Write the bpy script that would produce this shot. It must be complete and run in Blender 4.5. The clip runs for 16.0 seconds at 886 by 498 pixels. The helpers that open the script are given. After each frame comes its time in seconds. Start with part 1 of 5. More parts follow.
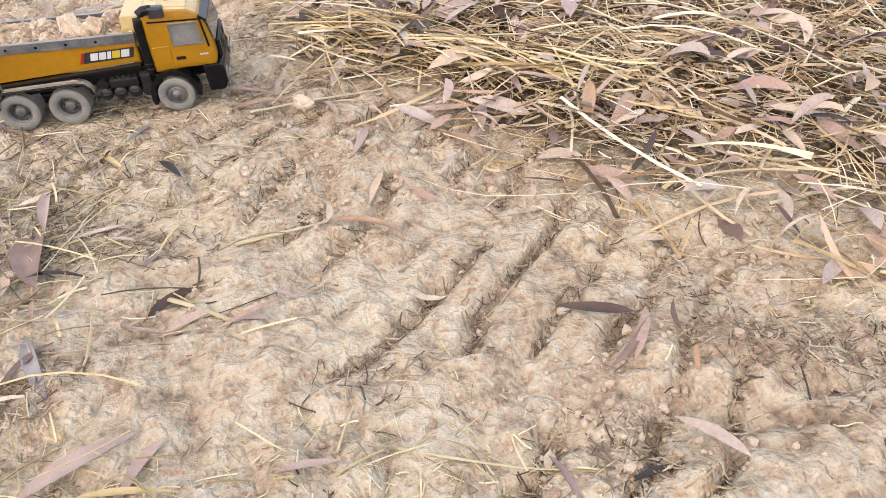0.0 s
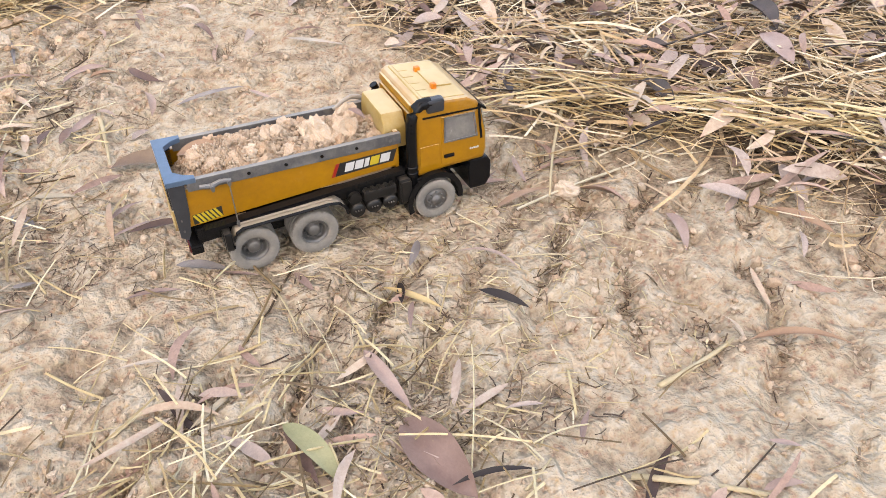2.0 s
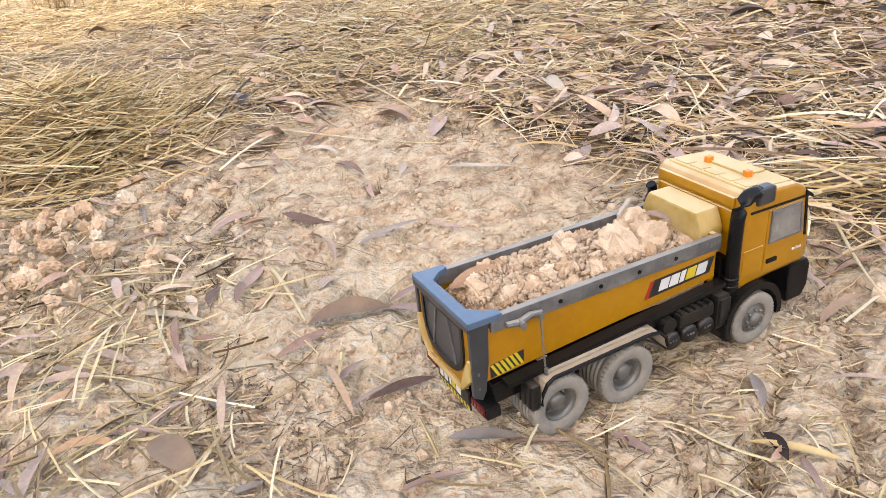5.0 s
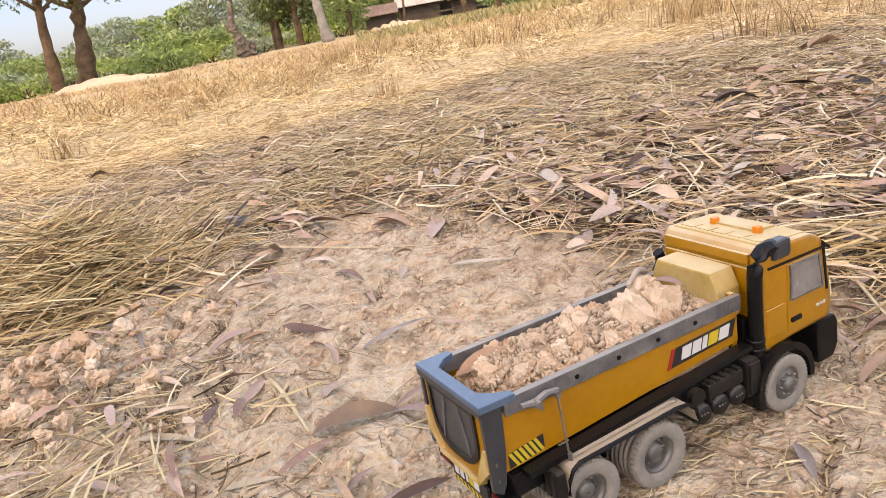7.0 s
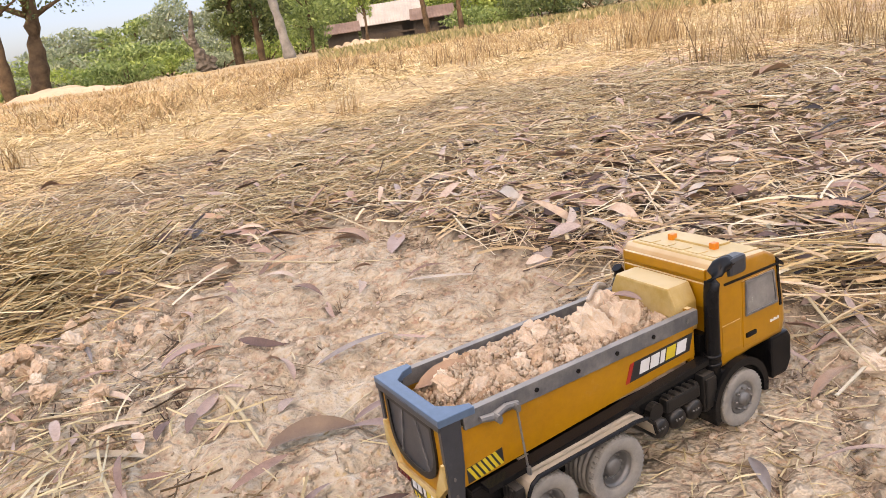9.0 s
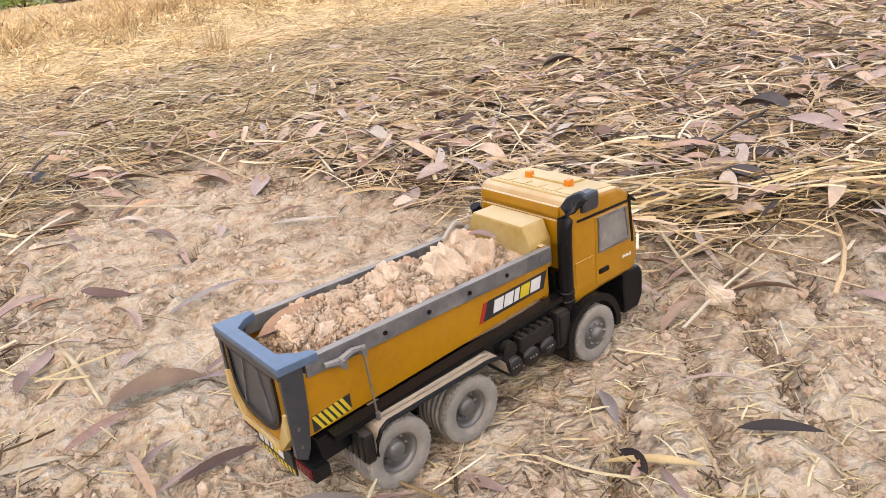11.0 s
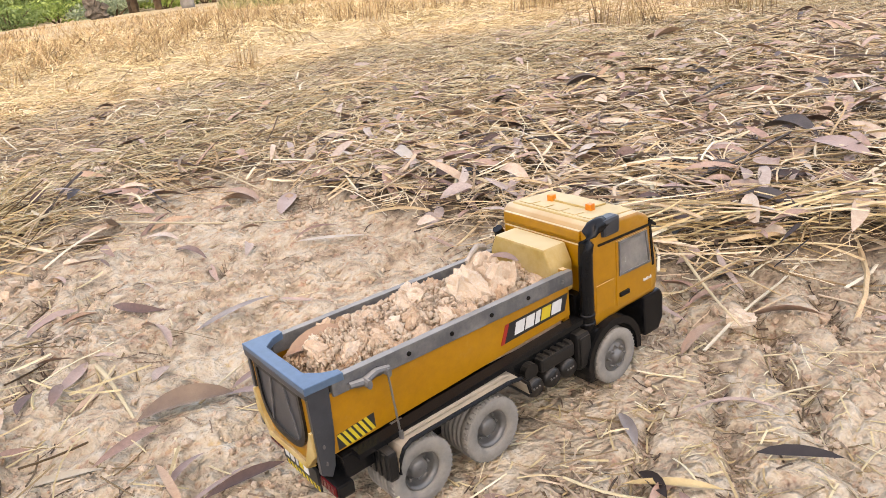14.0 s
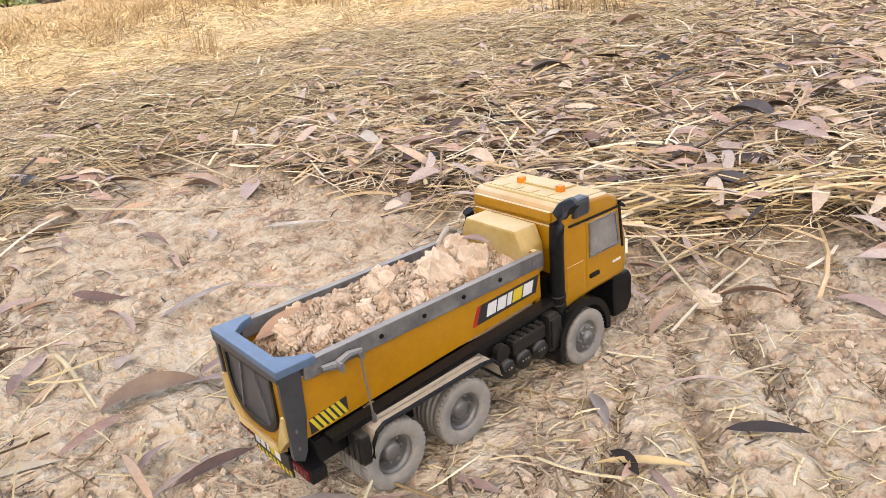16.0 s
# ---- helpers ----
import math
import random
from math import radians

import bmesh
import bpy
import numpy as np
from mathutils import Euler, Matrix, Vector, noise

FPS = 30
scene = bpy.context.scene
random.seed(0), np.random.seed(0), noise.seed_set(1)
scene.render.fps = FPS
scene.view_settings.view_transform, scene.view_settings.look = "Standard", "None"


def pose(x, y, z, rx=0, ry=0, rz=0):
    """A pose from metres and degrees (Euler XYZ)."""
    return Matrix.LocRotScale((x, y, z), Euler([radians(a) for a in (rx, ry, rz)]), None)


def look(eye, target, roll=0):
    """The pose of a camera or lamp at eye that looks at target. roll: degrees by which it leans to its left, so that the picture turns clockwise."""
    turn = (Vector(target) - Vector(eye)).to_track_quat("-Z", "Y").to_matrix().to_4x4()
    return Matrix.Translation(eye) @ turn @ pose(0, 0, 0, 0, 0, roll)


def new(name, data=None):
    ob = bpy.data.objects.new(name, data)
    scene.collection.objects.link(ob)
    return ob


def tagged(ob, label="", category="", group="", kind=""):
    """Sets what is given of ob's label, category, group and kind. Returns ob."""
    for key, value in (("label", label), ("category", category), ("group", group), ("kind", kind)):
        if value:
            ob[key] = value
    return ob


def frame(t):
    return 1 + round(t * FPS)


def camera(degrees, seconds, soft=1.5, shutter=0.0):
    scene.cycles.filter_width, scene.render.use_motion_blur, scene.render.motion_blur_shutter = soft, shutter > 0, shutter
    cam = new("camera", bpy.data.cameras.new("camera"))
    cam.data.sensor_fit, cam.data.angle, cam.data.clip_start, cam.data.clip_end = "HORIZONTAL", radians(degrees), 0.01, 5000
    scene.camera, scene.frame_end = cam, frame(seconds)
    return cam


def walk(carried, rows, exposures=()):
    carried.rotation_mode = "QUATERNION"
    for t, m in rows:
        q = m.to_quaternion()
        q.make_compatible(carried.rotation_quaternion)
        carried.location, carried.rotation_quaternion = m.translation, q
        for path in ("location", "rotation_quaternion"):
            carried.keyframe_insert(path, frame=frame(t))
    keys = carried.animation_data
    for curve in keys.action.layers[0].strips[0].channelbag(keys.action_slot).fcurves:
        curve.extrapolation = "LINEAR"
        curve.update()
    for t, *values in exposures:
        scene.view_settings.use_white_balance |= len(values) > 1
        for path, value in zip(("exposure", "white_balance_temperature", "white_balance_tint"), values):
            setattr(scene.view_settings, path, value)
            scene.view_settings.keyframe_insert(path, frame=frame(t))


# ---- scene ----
cam = camera(61.3, 16.0, 0.5)
PATH = [
    (0, (0.124, 0.04, 0.702), (0.144, 3.102, -1.872), -3.3),
    (0.5, (-0.09, 0.124, 0.728), (0.13, 3.18, -1.844), -2.8),
    (1, (-0.336, 0.186, 0.746), (0.484, 3.176, -1.782), 1.3),
    (1.5, (-0.526, 0.312, 0.724), (0.488, 3.254, -1.79), 2.1),
    (2, (-0.634, 0.434, 0.708), (0.286, 3.392, -1.822), -0.4),
    (2.5, (-0.754, 0.476, 0.758), (0.29, 3.498, -1.646), -3.3),
    (3, (-0.888, 0.5, 0.826), (0.264, 3.632, -1.38), -5.3),
    (3.5, (-0.878, 0.546, 0.792), (0.278, 3.692, -1.392), -5.5),
    (4, (-0.892, 0.636, 0.796), (0.232, 3.814, -1.358), -5.5),
    (4.5, (-0.952, 0.704, 0.686), (0.128, 3.88, -1.492), -4.8),
    (5, (-0.936, 0.748, 0.554), (0.14, 4.13, -1.29), -5.8),
    (5.2, (-0.934, 0.766, 0.528), (0.09, 4.342, -0.938), -8.3),
    (7.5, (-0.924, 0.768, 0.5), (0.308, 4.366, -0.742), -10.8),
    (8, (-0.928, 0.768, 0.5), (0.374, 4.35, -0.71), -10.0),
    (8.5, (-0.926, 0.766, 0.498), (0.436, 4.334, -0.696), -9.4),
    (9, (-0.926, 0.772, 0.492), (0.49, 4.318, -0.702), -8.8),
    (9.5, (-0.918, 0.78, 0.474), (0.598, 4.264, -0.774), -7.9),
    (10, (-0.89, 0.79, 0.462), (0.81, 4.128, -0.942), -6.6),
    (10.2, (-0.884, 0.794, 0.46), (0.854, 4.094, -0.986), -6.4),
    (12.3, (-0.878, 0.764, 0.488), (1.072, 3.866, -1.118), -7.7),
    (12.5, (-0.892, 0.768, 0.488), (0.984, 3.926, -1.094), -8.1),
    (13, (-0.918, 0.774, 0.484), (0.878, 4.004, -1.046), -8.0),
    (13.5, (-0.924, 0.774, 0.484), (0.812, 4.058, -1.0), -7.4),
    (14, (-0.886, 0.772, 0.484), (0.894, 4.044, -0.976), -6.8),
    (14.5, (-0.864, 0.77, 0.482), (1.084, 3.938, -0.99), -6.0),
    (15, (-0.868, 0.784, 0.474), (1.148, 3.894, -1.026), -5.9),
    (15.5, (-0.882, 0.78, 0.474), (1.14, 3.876, -1.052), -5.8),
    (16, (-0.892, 0.78, 0.476), (1.036, 3.93, -1.06), -6.1),
]
walk(cam, [(t, look(eye, target, roll)) for t, eye, target, roll in PATH], [(0.0, 2.73, 10100, 16.5), (5.2, 2.75, 10400, 17.0), (7.3, 2.58, 11000, 23.0), (10.2, 2.60, 10900, 22.0), (12.3, 2.72, 10400, 18.0), (16.0, 2.70, 10400, 18.0)])

# ---- light: high sun behind the viewer, open sky ahead, near ground shaded by an added tree ----
SUN_FROM = Vector((-0.38, -0.60, 1.0)).normalized()
world = bpy.data.worlds.new("sky")
scene.world = world
world.use_nodes = True
wn = world.node_tree.nodes
sky = wn.new("ShaderNodeTexSky")
sky.sky_type, sky.sun_disc = "NISHITA", False
sky.sun_elevation = math.asin(SUN_FROM.z)
sky.sun_rotation = math.atan2(SUN_FROM.x, SUN_FROM.y)
sky.air_density, sky.dust_density = 1.0, 1.2
up = wn.new("ShaderNodeSeparateXYZ")
haze = wn.new("ShaderNodeValToRGB")
haze.color_ramp.elements[0].color, haze.color_ramp.elements[1].color = (0.140, 0.190, 0.320, 1), (1, 1, 1, 1)
haze.color_ramp.elements[0].position, haze.color_ramp.elements[1].position = 0.12, 0.32
tone = wn.new("ShaderNodeMix")
tone.data_type, tone.blend_type = "RGBA", "MULTIPLY"
tone.inputs[0].default_value = 1.0
for a, b in ((wn.new("ShaderNodeTexCoord").outputs["Generated"], up.inputs[0]), (up.outputs[2], haze.inputs[0]), (sky.outputs[0], tone.inputs[6]), (haze.outputs[0], tone.inputs[7]), (tone.outputs[2], wn["Background"].inputs[0])):
    world.node_tree.links.new(a, b)
wn["Background"].inputs[1].default_value = 0.15
sun = new("sun", bpy.data.lights.new("sun", "SUN"))
sun.data.energy, sun.data.angle, sun.data.color = 0.60, radians(0.6), (1.0, 0.93, 0.82)
sun.matrix_world = look(SUN_FROM * 30, (0, 0, 0))


# ---- materials ----
DEPTH = (0.60, 0.60, 0.60)


def node_mat(name):
    m = bpy.data.materials.new(name)
    m.use_nodes = True
    return m, m.node_tree.nodes, m.node_tree.links, m.node_tree.nodes["Principled BSDF"]


def ramp(nodes, stops):
    r = nodes.new("ShaderNodeValToRGB")
    while len(r.color_ramp.elements) < len(stops):
        r.color_ramp.elements.new(0.5)
    for e, (p, c) in zip(r.color_ramp.elements, stops):
        e.position, e.color = p, (*c, 1)
    return r


def noise_node(nodes, links, coord, scale, detail=4, rough=0.6):
    n = nodes.new("ShaderNodeTexNoise")
    n.inputs["Scale"].default_value, n.inputs["Detail"].default_value, n.inputs["Roughness"].default_value = scale, detail, rough
    links.new(coord, n.inputs["Vector"])
    return n


def bump_node(nodes, links, height, strength, distance, bsdf):
    b = nodes.new("ShaderNodeBump")
    b.inputs["Strength"].default_value, b.inputs["Distance"].default_value = strength, distance
    links.new(height, b.inputs["Height"])
    links.new(b.outputs[0], bsdf.inputs["Normal"])


def mix(nodes, links, fac, a, b, kind="MIX"):
    n = nodes.new("ShaderNodeMix")
    n.data_type, n.blend_type = "RGBA", kind
    for sock, v in ((n.inputs[0], fac), (n.inputs[6], a), (n.inputs[7], b)):
        if isinstance(v, (int, float)):
            sock.default_value = v
        elif isinstance(v, tuple):
            sock.default_value = (*v, 1)
        else:
            links.new(v, sock)
    return n.outputs[2]


def plain(name, base, other, scale=40, rough=0.55, metal=0.0, bump=0.2, dust=0.0, dust_col=(0.50, 0.40, 0.29), spec=0.5, depth=0.001, dust_sheen=0.0):
    """A worn surface: two tones of grain, dust that lies in patches, and paler upward faces."""
    m, n, l, b = node_mat(name)
    co = n.new("ShaderNodeTexCoord").outputs["Object"]
    big, fine = noise_node(n, l, co, scale * 0.25, 4), noise_node(n, l, co, scale * 3, 5, 0.7)
    r = ramp(n, [(0.3, base), (0.7, other)])
    l.new(big.outputs[0], r.inputs[0])
    col = mix(n, l, 0.25, r.outputs[0], fine.outputs[0], "OVERLAY")
    if dust:
        d = noise_node(n, l, co, scale * 0.8, 6, 0.7)
        dr = ramp(n, [(max(0.0, 0.75 - dust * 0.6), (0, 0, 0)), (min(1.0, 1.0 - dust * 0.45), (dust, dust, dust))])
        l.new(d.outputs[0], dr.inputs[0])
        col = mix(n, l, dr.outputs[0], col, dust_col)
        rr = ramp(n, [(0.0, (rough,) * 3), (1.0, (0.95,) * 3)])
        l.new(dr.outputs[0], rr.inputs[0])
        l.new(rr.outputs[0], b.inputs["Roughness"])
    else:
        b.inputs["Roughness"].default_value = rough
    # upward faces turn to dust_col: lying dust, and on yellow a painted sky sheen
    if dust_sheen:
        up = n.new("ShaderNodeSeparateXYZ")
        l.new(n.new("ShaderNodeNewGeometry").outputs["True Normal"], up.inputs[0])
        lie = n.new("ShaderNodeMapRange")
        lie.inputs[1].default_value, lie.inputs[2].default_value, lie.inputs[4].default_value = 0.55, 0.95, dust_sheen
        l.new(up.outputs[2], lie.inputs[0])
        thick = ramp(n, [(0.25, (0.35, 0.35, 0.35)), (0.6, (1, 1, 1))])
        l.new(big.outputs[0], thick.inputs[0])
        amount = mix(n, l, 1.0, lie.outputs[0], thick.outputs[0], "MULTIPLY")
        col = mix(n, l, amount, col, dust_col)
    l.new(mix(n, l, 1.0, col, DEPTH, "MULTIPLY"), b.inputs["Base Color"])
    b.inputs["Metallic"].default_value = metal
    b.inputs["Specular IOR Level"].default_value = spec
    bump_node(n, l, fine.outputs[0], bump, depth, b)
    return m


def litter(name, stops, scale=60, rough=0.7, island=True, trans=0.0, bump=0.3, depth=0.001):
    """Dry plant pieces: each piece has its own tone, with veins and blotches."""
    m, n, l, b = node_mat(name)
    g = n.new("ShaderNodeNewGeometry")
    rnd = g.outputs["Random Per Island"] if island else n.new("ShaderNodeObjectInfo").outputs["Random"]
    r = ramp(n, stops)
    l.new(rnd, r.inputs[0])
    co = n.new("ShaderNodeTexCoord").outputs["Object"]
    fine, big = noise_node(n, l, co, scale * 6, 4, 0.7), noise_node(n, l, co, scale, 4)
    c = mix(n, l, 0.5, r.outputs[0], fine.outputs[0], "OVERLAY")
    c = mix(n, l, 0.5, c, big.outputs[0], "SOFT_LIGHT")
    c = mix(n, l, 1.0, c, DEPTH, "MULTIPLY")
    l.new(c, b.inputs["Base Color"])
    b.inputs["Roughness"].default_value = rough
    b.inputs["Specular IOR Level"].default_value = 0.35
    bump_node(n, l, fine.outputs[0], bump, depth, b)
    if trans:
        t = n.new("ShaderNodeBsdfTranslucent")
        l.new(c, t.inputs[0])
        s = n.new("ShaderNodeMixShader")
        s.inputs[0].default_value = trans
        l.new(b.outputs[0], s.inputs[1])
        l.new(t.outputs[0], s.inputs[2])
        l.new(s.outputs[0], n["Material Output"].inputs[0])
    return m


def soil_material():
    m, n, l, b = node_mat("bare_soil")
    co = n.new("ShaderNodeTexCoord").outputs["Object"]
    a, f, g = noise_node(n, l, co, 2.3, 6, 0.6), noise_node(n, l, co, 26, 4, 0.58), noise_node(n, l, co, 240, 2, 0.5)
    r = ramp(n, [(0.28, (0.62, 0.41, 0.26)), (0.45, (0.76, 0.56, 0.39)), (0.6, (0.84, 0.67, 0.48)), (0.78, (0.70, 0.48, 0.33))])
    l.new(a.outputs[0], r.inputs[0])
    # low spots of the bump noise darkened: crevice shade painted into the soil
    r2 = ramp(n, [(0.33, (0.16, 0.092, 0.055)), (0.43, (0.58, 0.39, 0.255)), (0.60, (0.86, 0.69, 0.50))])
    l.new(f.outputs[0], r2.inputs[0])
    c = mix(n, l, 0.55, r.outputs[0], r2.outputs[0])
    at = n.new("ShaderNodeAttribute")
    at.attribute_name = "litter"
    # darker soil under mulch, with shade of the straw gaps painted in near-black
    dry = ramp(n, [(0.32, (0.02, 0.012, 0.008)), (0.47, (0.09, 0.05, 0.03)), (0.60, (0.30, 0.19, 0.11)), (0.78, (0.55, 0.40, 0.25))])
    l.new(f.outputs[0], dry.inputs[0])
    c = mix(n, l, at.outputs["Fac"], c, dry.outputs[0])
    far = n.new("ShaderNodeAttribute")
    far.attribute_name = "field"
    gold = ramp(n, [(0.3, (0.24, 0.15, 0.08)), (0.45, (0.50, 0.37, 0.21)), (0.6, (0.68, 0.55, 0.35)), (0.75, (0.78, 0.67, 0.47))])
    l.new(f.outputs[0], gold.inputs[0])
    c = mix(n, l, far.outputs["Fac"], c, gold.outputs[0])
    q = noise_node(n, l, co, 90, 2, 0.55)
    # finer hollows darkened too, shade in colour over the same bump height
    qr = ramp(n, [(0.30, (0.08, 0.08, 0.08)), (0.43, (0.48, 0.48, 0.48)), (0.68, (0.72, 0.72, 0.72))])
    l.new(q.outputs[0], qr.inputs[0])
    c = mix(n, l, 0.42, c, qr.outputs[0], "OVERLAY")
    c = mix(n, l, 0.16, c, g.outputs[0], "OVERLAY")
    l.new(mix(n, l, 1.0, c, (0.485, 0.50, 0.505), "MULTIPLY"), b.inputs["Base Color"])
    b.inputs["Roughness"].default_value = 0.95
    b.inputs["Specular IOR Level"].default_value = 0.15
    # flaky crust: plates a few centimetres across, broken at their edges, and grit between them
    bent = mix(n, l, 0.014, co, noise_node(n, l, co, 22, 4, 0.7).outputs[1])
    plate = n.new("ShaderNodeTexVoronoi")
    plate.feature = "DISTANCE_TO_EDGE"
    plate.inputs["Scale"].default_value = 26
    l.new(bent, plate.inputs["Vector"])
    step = ramp(n, [(0.0, (0, 0, 0)), (0.10, (0.7, 0.7, 0.7)), (0.35, (1, 1, 1))])
    l.new(plate.outputs["Distance"], step.inputs[0])
    grit = n.new("ShaderNodeTexVoronoi")
    grit.inputs["Scale"].default_value = 210
    l.new(co, grit.inputs["Vector"])
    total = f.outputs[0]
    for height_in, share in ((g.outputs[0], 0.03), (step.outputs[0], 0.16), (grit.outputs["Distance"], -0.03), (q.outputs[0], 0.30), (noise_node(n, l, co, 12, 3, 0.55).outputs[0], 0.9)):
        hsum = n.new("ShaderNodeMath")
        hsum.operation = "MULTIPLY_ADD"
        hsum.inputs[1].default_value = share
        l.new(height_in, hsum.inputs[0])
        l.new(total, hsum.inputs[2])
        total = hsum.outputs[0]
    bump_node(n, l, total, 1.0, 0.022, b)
    return m


SOIL = soil_material()
CLOD = litter("dry_clod", [(0.0, (0.58, 0.40, 0.27)), (0.5, (0.70, 0.52, 0.37)), (1.0, (0.78, 0.62, 0.46))], 45, 0.95, True, 0.0, 0.9, 0.003)
CLOD_PIECE = litter("load_clod", [(0.0, (0.58, 0.37, 0.23)), (0.45, (0.72, 0.51, 0.345)), (0.85, (0.82, 0.62, 0.45)), (1.0, (0.90, 0.75, 0.58))], 1.6, 0.95, False, 0.0, 0.7, 0.0016)
STRAW = litter("straw", [(0.0, (0.02, 0.012, 0.008)), (0.09, (0.16, 0.085, 0.045)), (0.22, (0.52, 0.33, 0.16)), (0.48, (0.78, 0.55, 0.29)), (0.66, (0.70, 0.51, 0.34)), (0.84, (0.88, 0.70, 0.45)), (1.0, (0.94, 0.83, 0.62))], 40, 0.55)
GOLD_STRAW = litter("sunlit_straw", [(0.0, (0.05, 0.028, 0.012)), (0.18, (0.34, 0.20, 0.08)), (0.55, (0.76, 0.54, 0.26)), (1.0, (0.92, 0.76, 0.46))], 40, 0.55)
DARK_BITS = litter("furrow_bits", [(0.0, (0.08, 0.05, 0.035)), (0.25, (0.26, 0.17, 0.11)), (0.6, (0.46, 0.34, 0.24)), (1.0, (0.64, 0.50, 0.35))], 40, 0.85)
LITTER_LEAF = litter("litter_leaf", [(0.0, (0.025, 0.016, 0.013)), (0.09, (0.15, 0.08, 0.06)), (0.26, (0.46, 0.28, 0.21)), (0.50, (0.56, 0.37, 0.28)), (0.70, (0.50, 0.38, 0.32)), (0.88, (0.74, 0.56, 0.41)), (1.0, (0.50, 0.27, 0.14))], 30, 0.5)
STUBBLE = litter("dry_stubble", [(0.0, (0.13, 0.07, 0.03)), (0.3, (0.38, 0.23, 0.10)), (0.65, (0.56, 0.38, 0.18)), (1.0, (0.72, 0.55, 0.32))], 20, 0.65)
FIELD_STRAW = litter("field_straw", [(0.0, (0.07, 0.04, 0.02)), (0.15, (0.32, 0.21, 0.10)), (0.5, (0.66, 0.51, 0.27)), (0.8, (0.78, 0.64, 0.38)), (1.0, (0.88, 0.78, 0.54))], 30, 0.65)
LEAF_TONE = {
    "olive": ((0.16, 0.09, 0.055), (0.29, 0.185, 0.11)), "mauve": ((0.27, 0.165, 0.135), (0.40, 0.27, 0.22)), "tan": ((0.46, 0.36, 0.24), (0.56, 0.46, 0.32)),
    "pink": ((0.42, 0.27, 0.22), (0.54, 0.38, 0.31)), "grey": ((0.22, 0.18, 0.165), (0.38, 0.33, 0.30)), "yellow": ((0.56, 0.37, 0.14), (0.68, 0.50, 0.24)),
    "rust": ((0.34, 0.18, 0.10), (0.48, 0.30, 0.19)), "dark": ((0.05, 0.035, 0.03), (0.12, 0.085, 0.07)), "pale": ((0.50, 0.40, 0.31), (0.62, 0.52, 0.41)),
    "brown": ((0.22, 0.12, 0.09), (0.33, 0.20, 0.155)), "green": ((0.30, 0.29, 0.13), (0.42, 0.39, 0.20)), "straw": ((0.54, 0.41, 0.22), (0.70, 0.57, 0.36))}
LEAF_MAT = {k: plain("leaf_" + k, a, b, 90, 0.5, 0.0, 0.5, 0.16, (0.52, 0.43, 0.33)) for k, (a, b) in LEAF_TONE.items()}


# ---- meshes ----
def mesh_from(name, verts, faces, material, smooth=False):
    me = bpy.data.meshes.new(name)
    me.from_pydata(np.asarray(verts).tolist(), [], faces if isinstance(faces, list) else np.asarray(faces).tolist())
    me.materials.append(material)
    if smooth:
        me.polygons.foreach_set("use_smooth", [True] * len(me.polygons))
    me.update()
    return me


def part(name, bm, material, parent, label="", smooth=False):
    me = bpy.data.meshes.new(name)
    bmesh.ops.recalc_face_normals(bm, faces=bm.faces)
    bm.to_mesh(me)
    bm.free()
    me.materials.append(material)
    if smooth:
        me.polygons.foreach_set("use_smooth", [True] * len(me.polygons))
    ob = new(name, me)
    ob.parent = parent
    if label:
        tagged(ob, label)
    return ob


def empty(name, m, label, category, group="", kind=""):
    ob = new(name)
    ob.empty_display_size = 0.05
    ob.matrix_world = m
    return tagged(ob, label, category, group, kind)


def lattice(x, y, freq, seed):
    """Smooth random heights from -1 to 1."""
    table = np.random.RandomState(seed).rand(256, 256) * 2 - 1
    x, y = np.asarray(x, float) * freq + 91.7, np.asarray(y, float) * freq + 37.3
    xi, yi = np.floor(x).astype(int), np.floor(y).astype(int)
    u, v = x - xi, y - yi
    u, v = u * u * (3 - 2 * u), v * v * (3 - 2 * v)
    at = lambda i, j: table[(xi + i) % 256, (yi + j) % 256]
    return (at(0, 0) * (1 - u) + at(1, 0) * u) * (1 - v) + (at(0, 1) * (1 - u) + at(1, 1) * u) * v


# ---- ground ----
EDGE_X = (-9.0, -1.4, -0.93, -0.67, -0.50, -0.37, -0.33, -0.28, -0.15, 0.04, 0.15, 0.32, 0.8, 4.0)
EDGE_Y = (3.2, 2.5, 2.3, 2.5, 2.62, 2.5, 1.95, 1.75, 1.45, 1.2, 1.05, 0.92, 0.65, 0.0)


def litter_cover(x, y):
    """How thick straw and leaves lie: 0 on the bare track, 1 in the mulch."""
    d = y - np.interp(x, EDGE_X, EDGE_Y) + 0.13 * lattice(x, y, 5, 3) + 0.05 * lattice(x, y, 17, 4)
    return np.clip(d / 0.32, 0, 1)


def field_cover(x, y):
    d = y - 4.0 - 0.25 * np.asarray(x) * (np.asarray(x) > 0) + 0.4 * lattice(x, y, 1.2, 8)
    return np.clip(d / 1.2, 0, 1)


TRUCK_AT, TRUCK_YAW = (-0.655, 1.388), 8.0
ca, sa = math.cos(radians(TRUCK_YAW)), math.sin(radians(TRUCK_YAW))


def groove(x, y):
    """Old lug marks of a tractor tyre: flat blocks with narrow furrows between them."""
    across = 0.77 * x - 0.64 * y + 0.045 * lattice(x, y, 4, 16) + 0.016 * lattice(x, y, 15, 19)
    g = np.abs(np.sin(across * np.pi / 0.092))
    return np.exp(-(g / 0.42) ** 2) * np.clip(1.5 * lattice(x, y, 2.3, 17) + 0.55, 0.05, 1) * np.clip(2.0 * lattice(x, y, 9, 20) + 0.8, 0.1, 1)


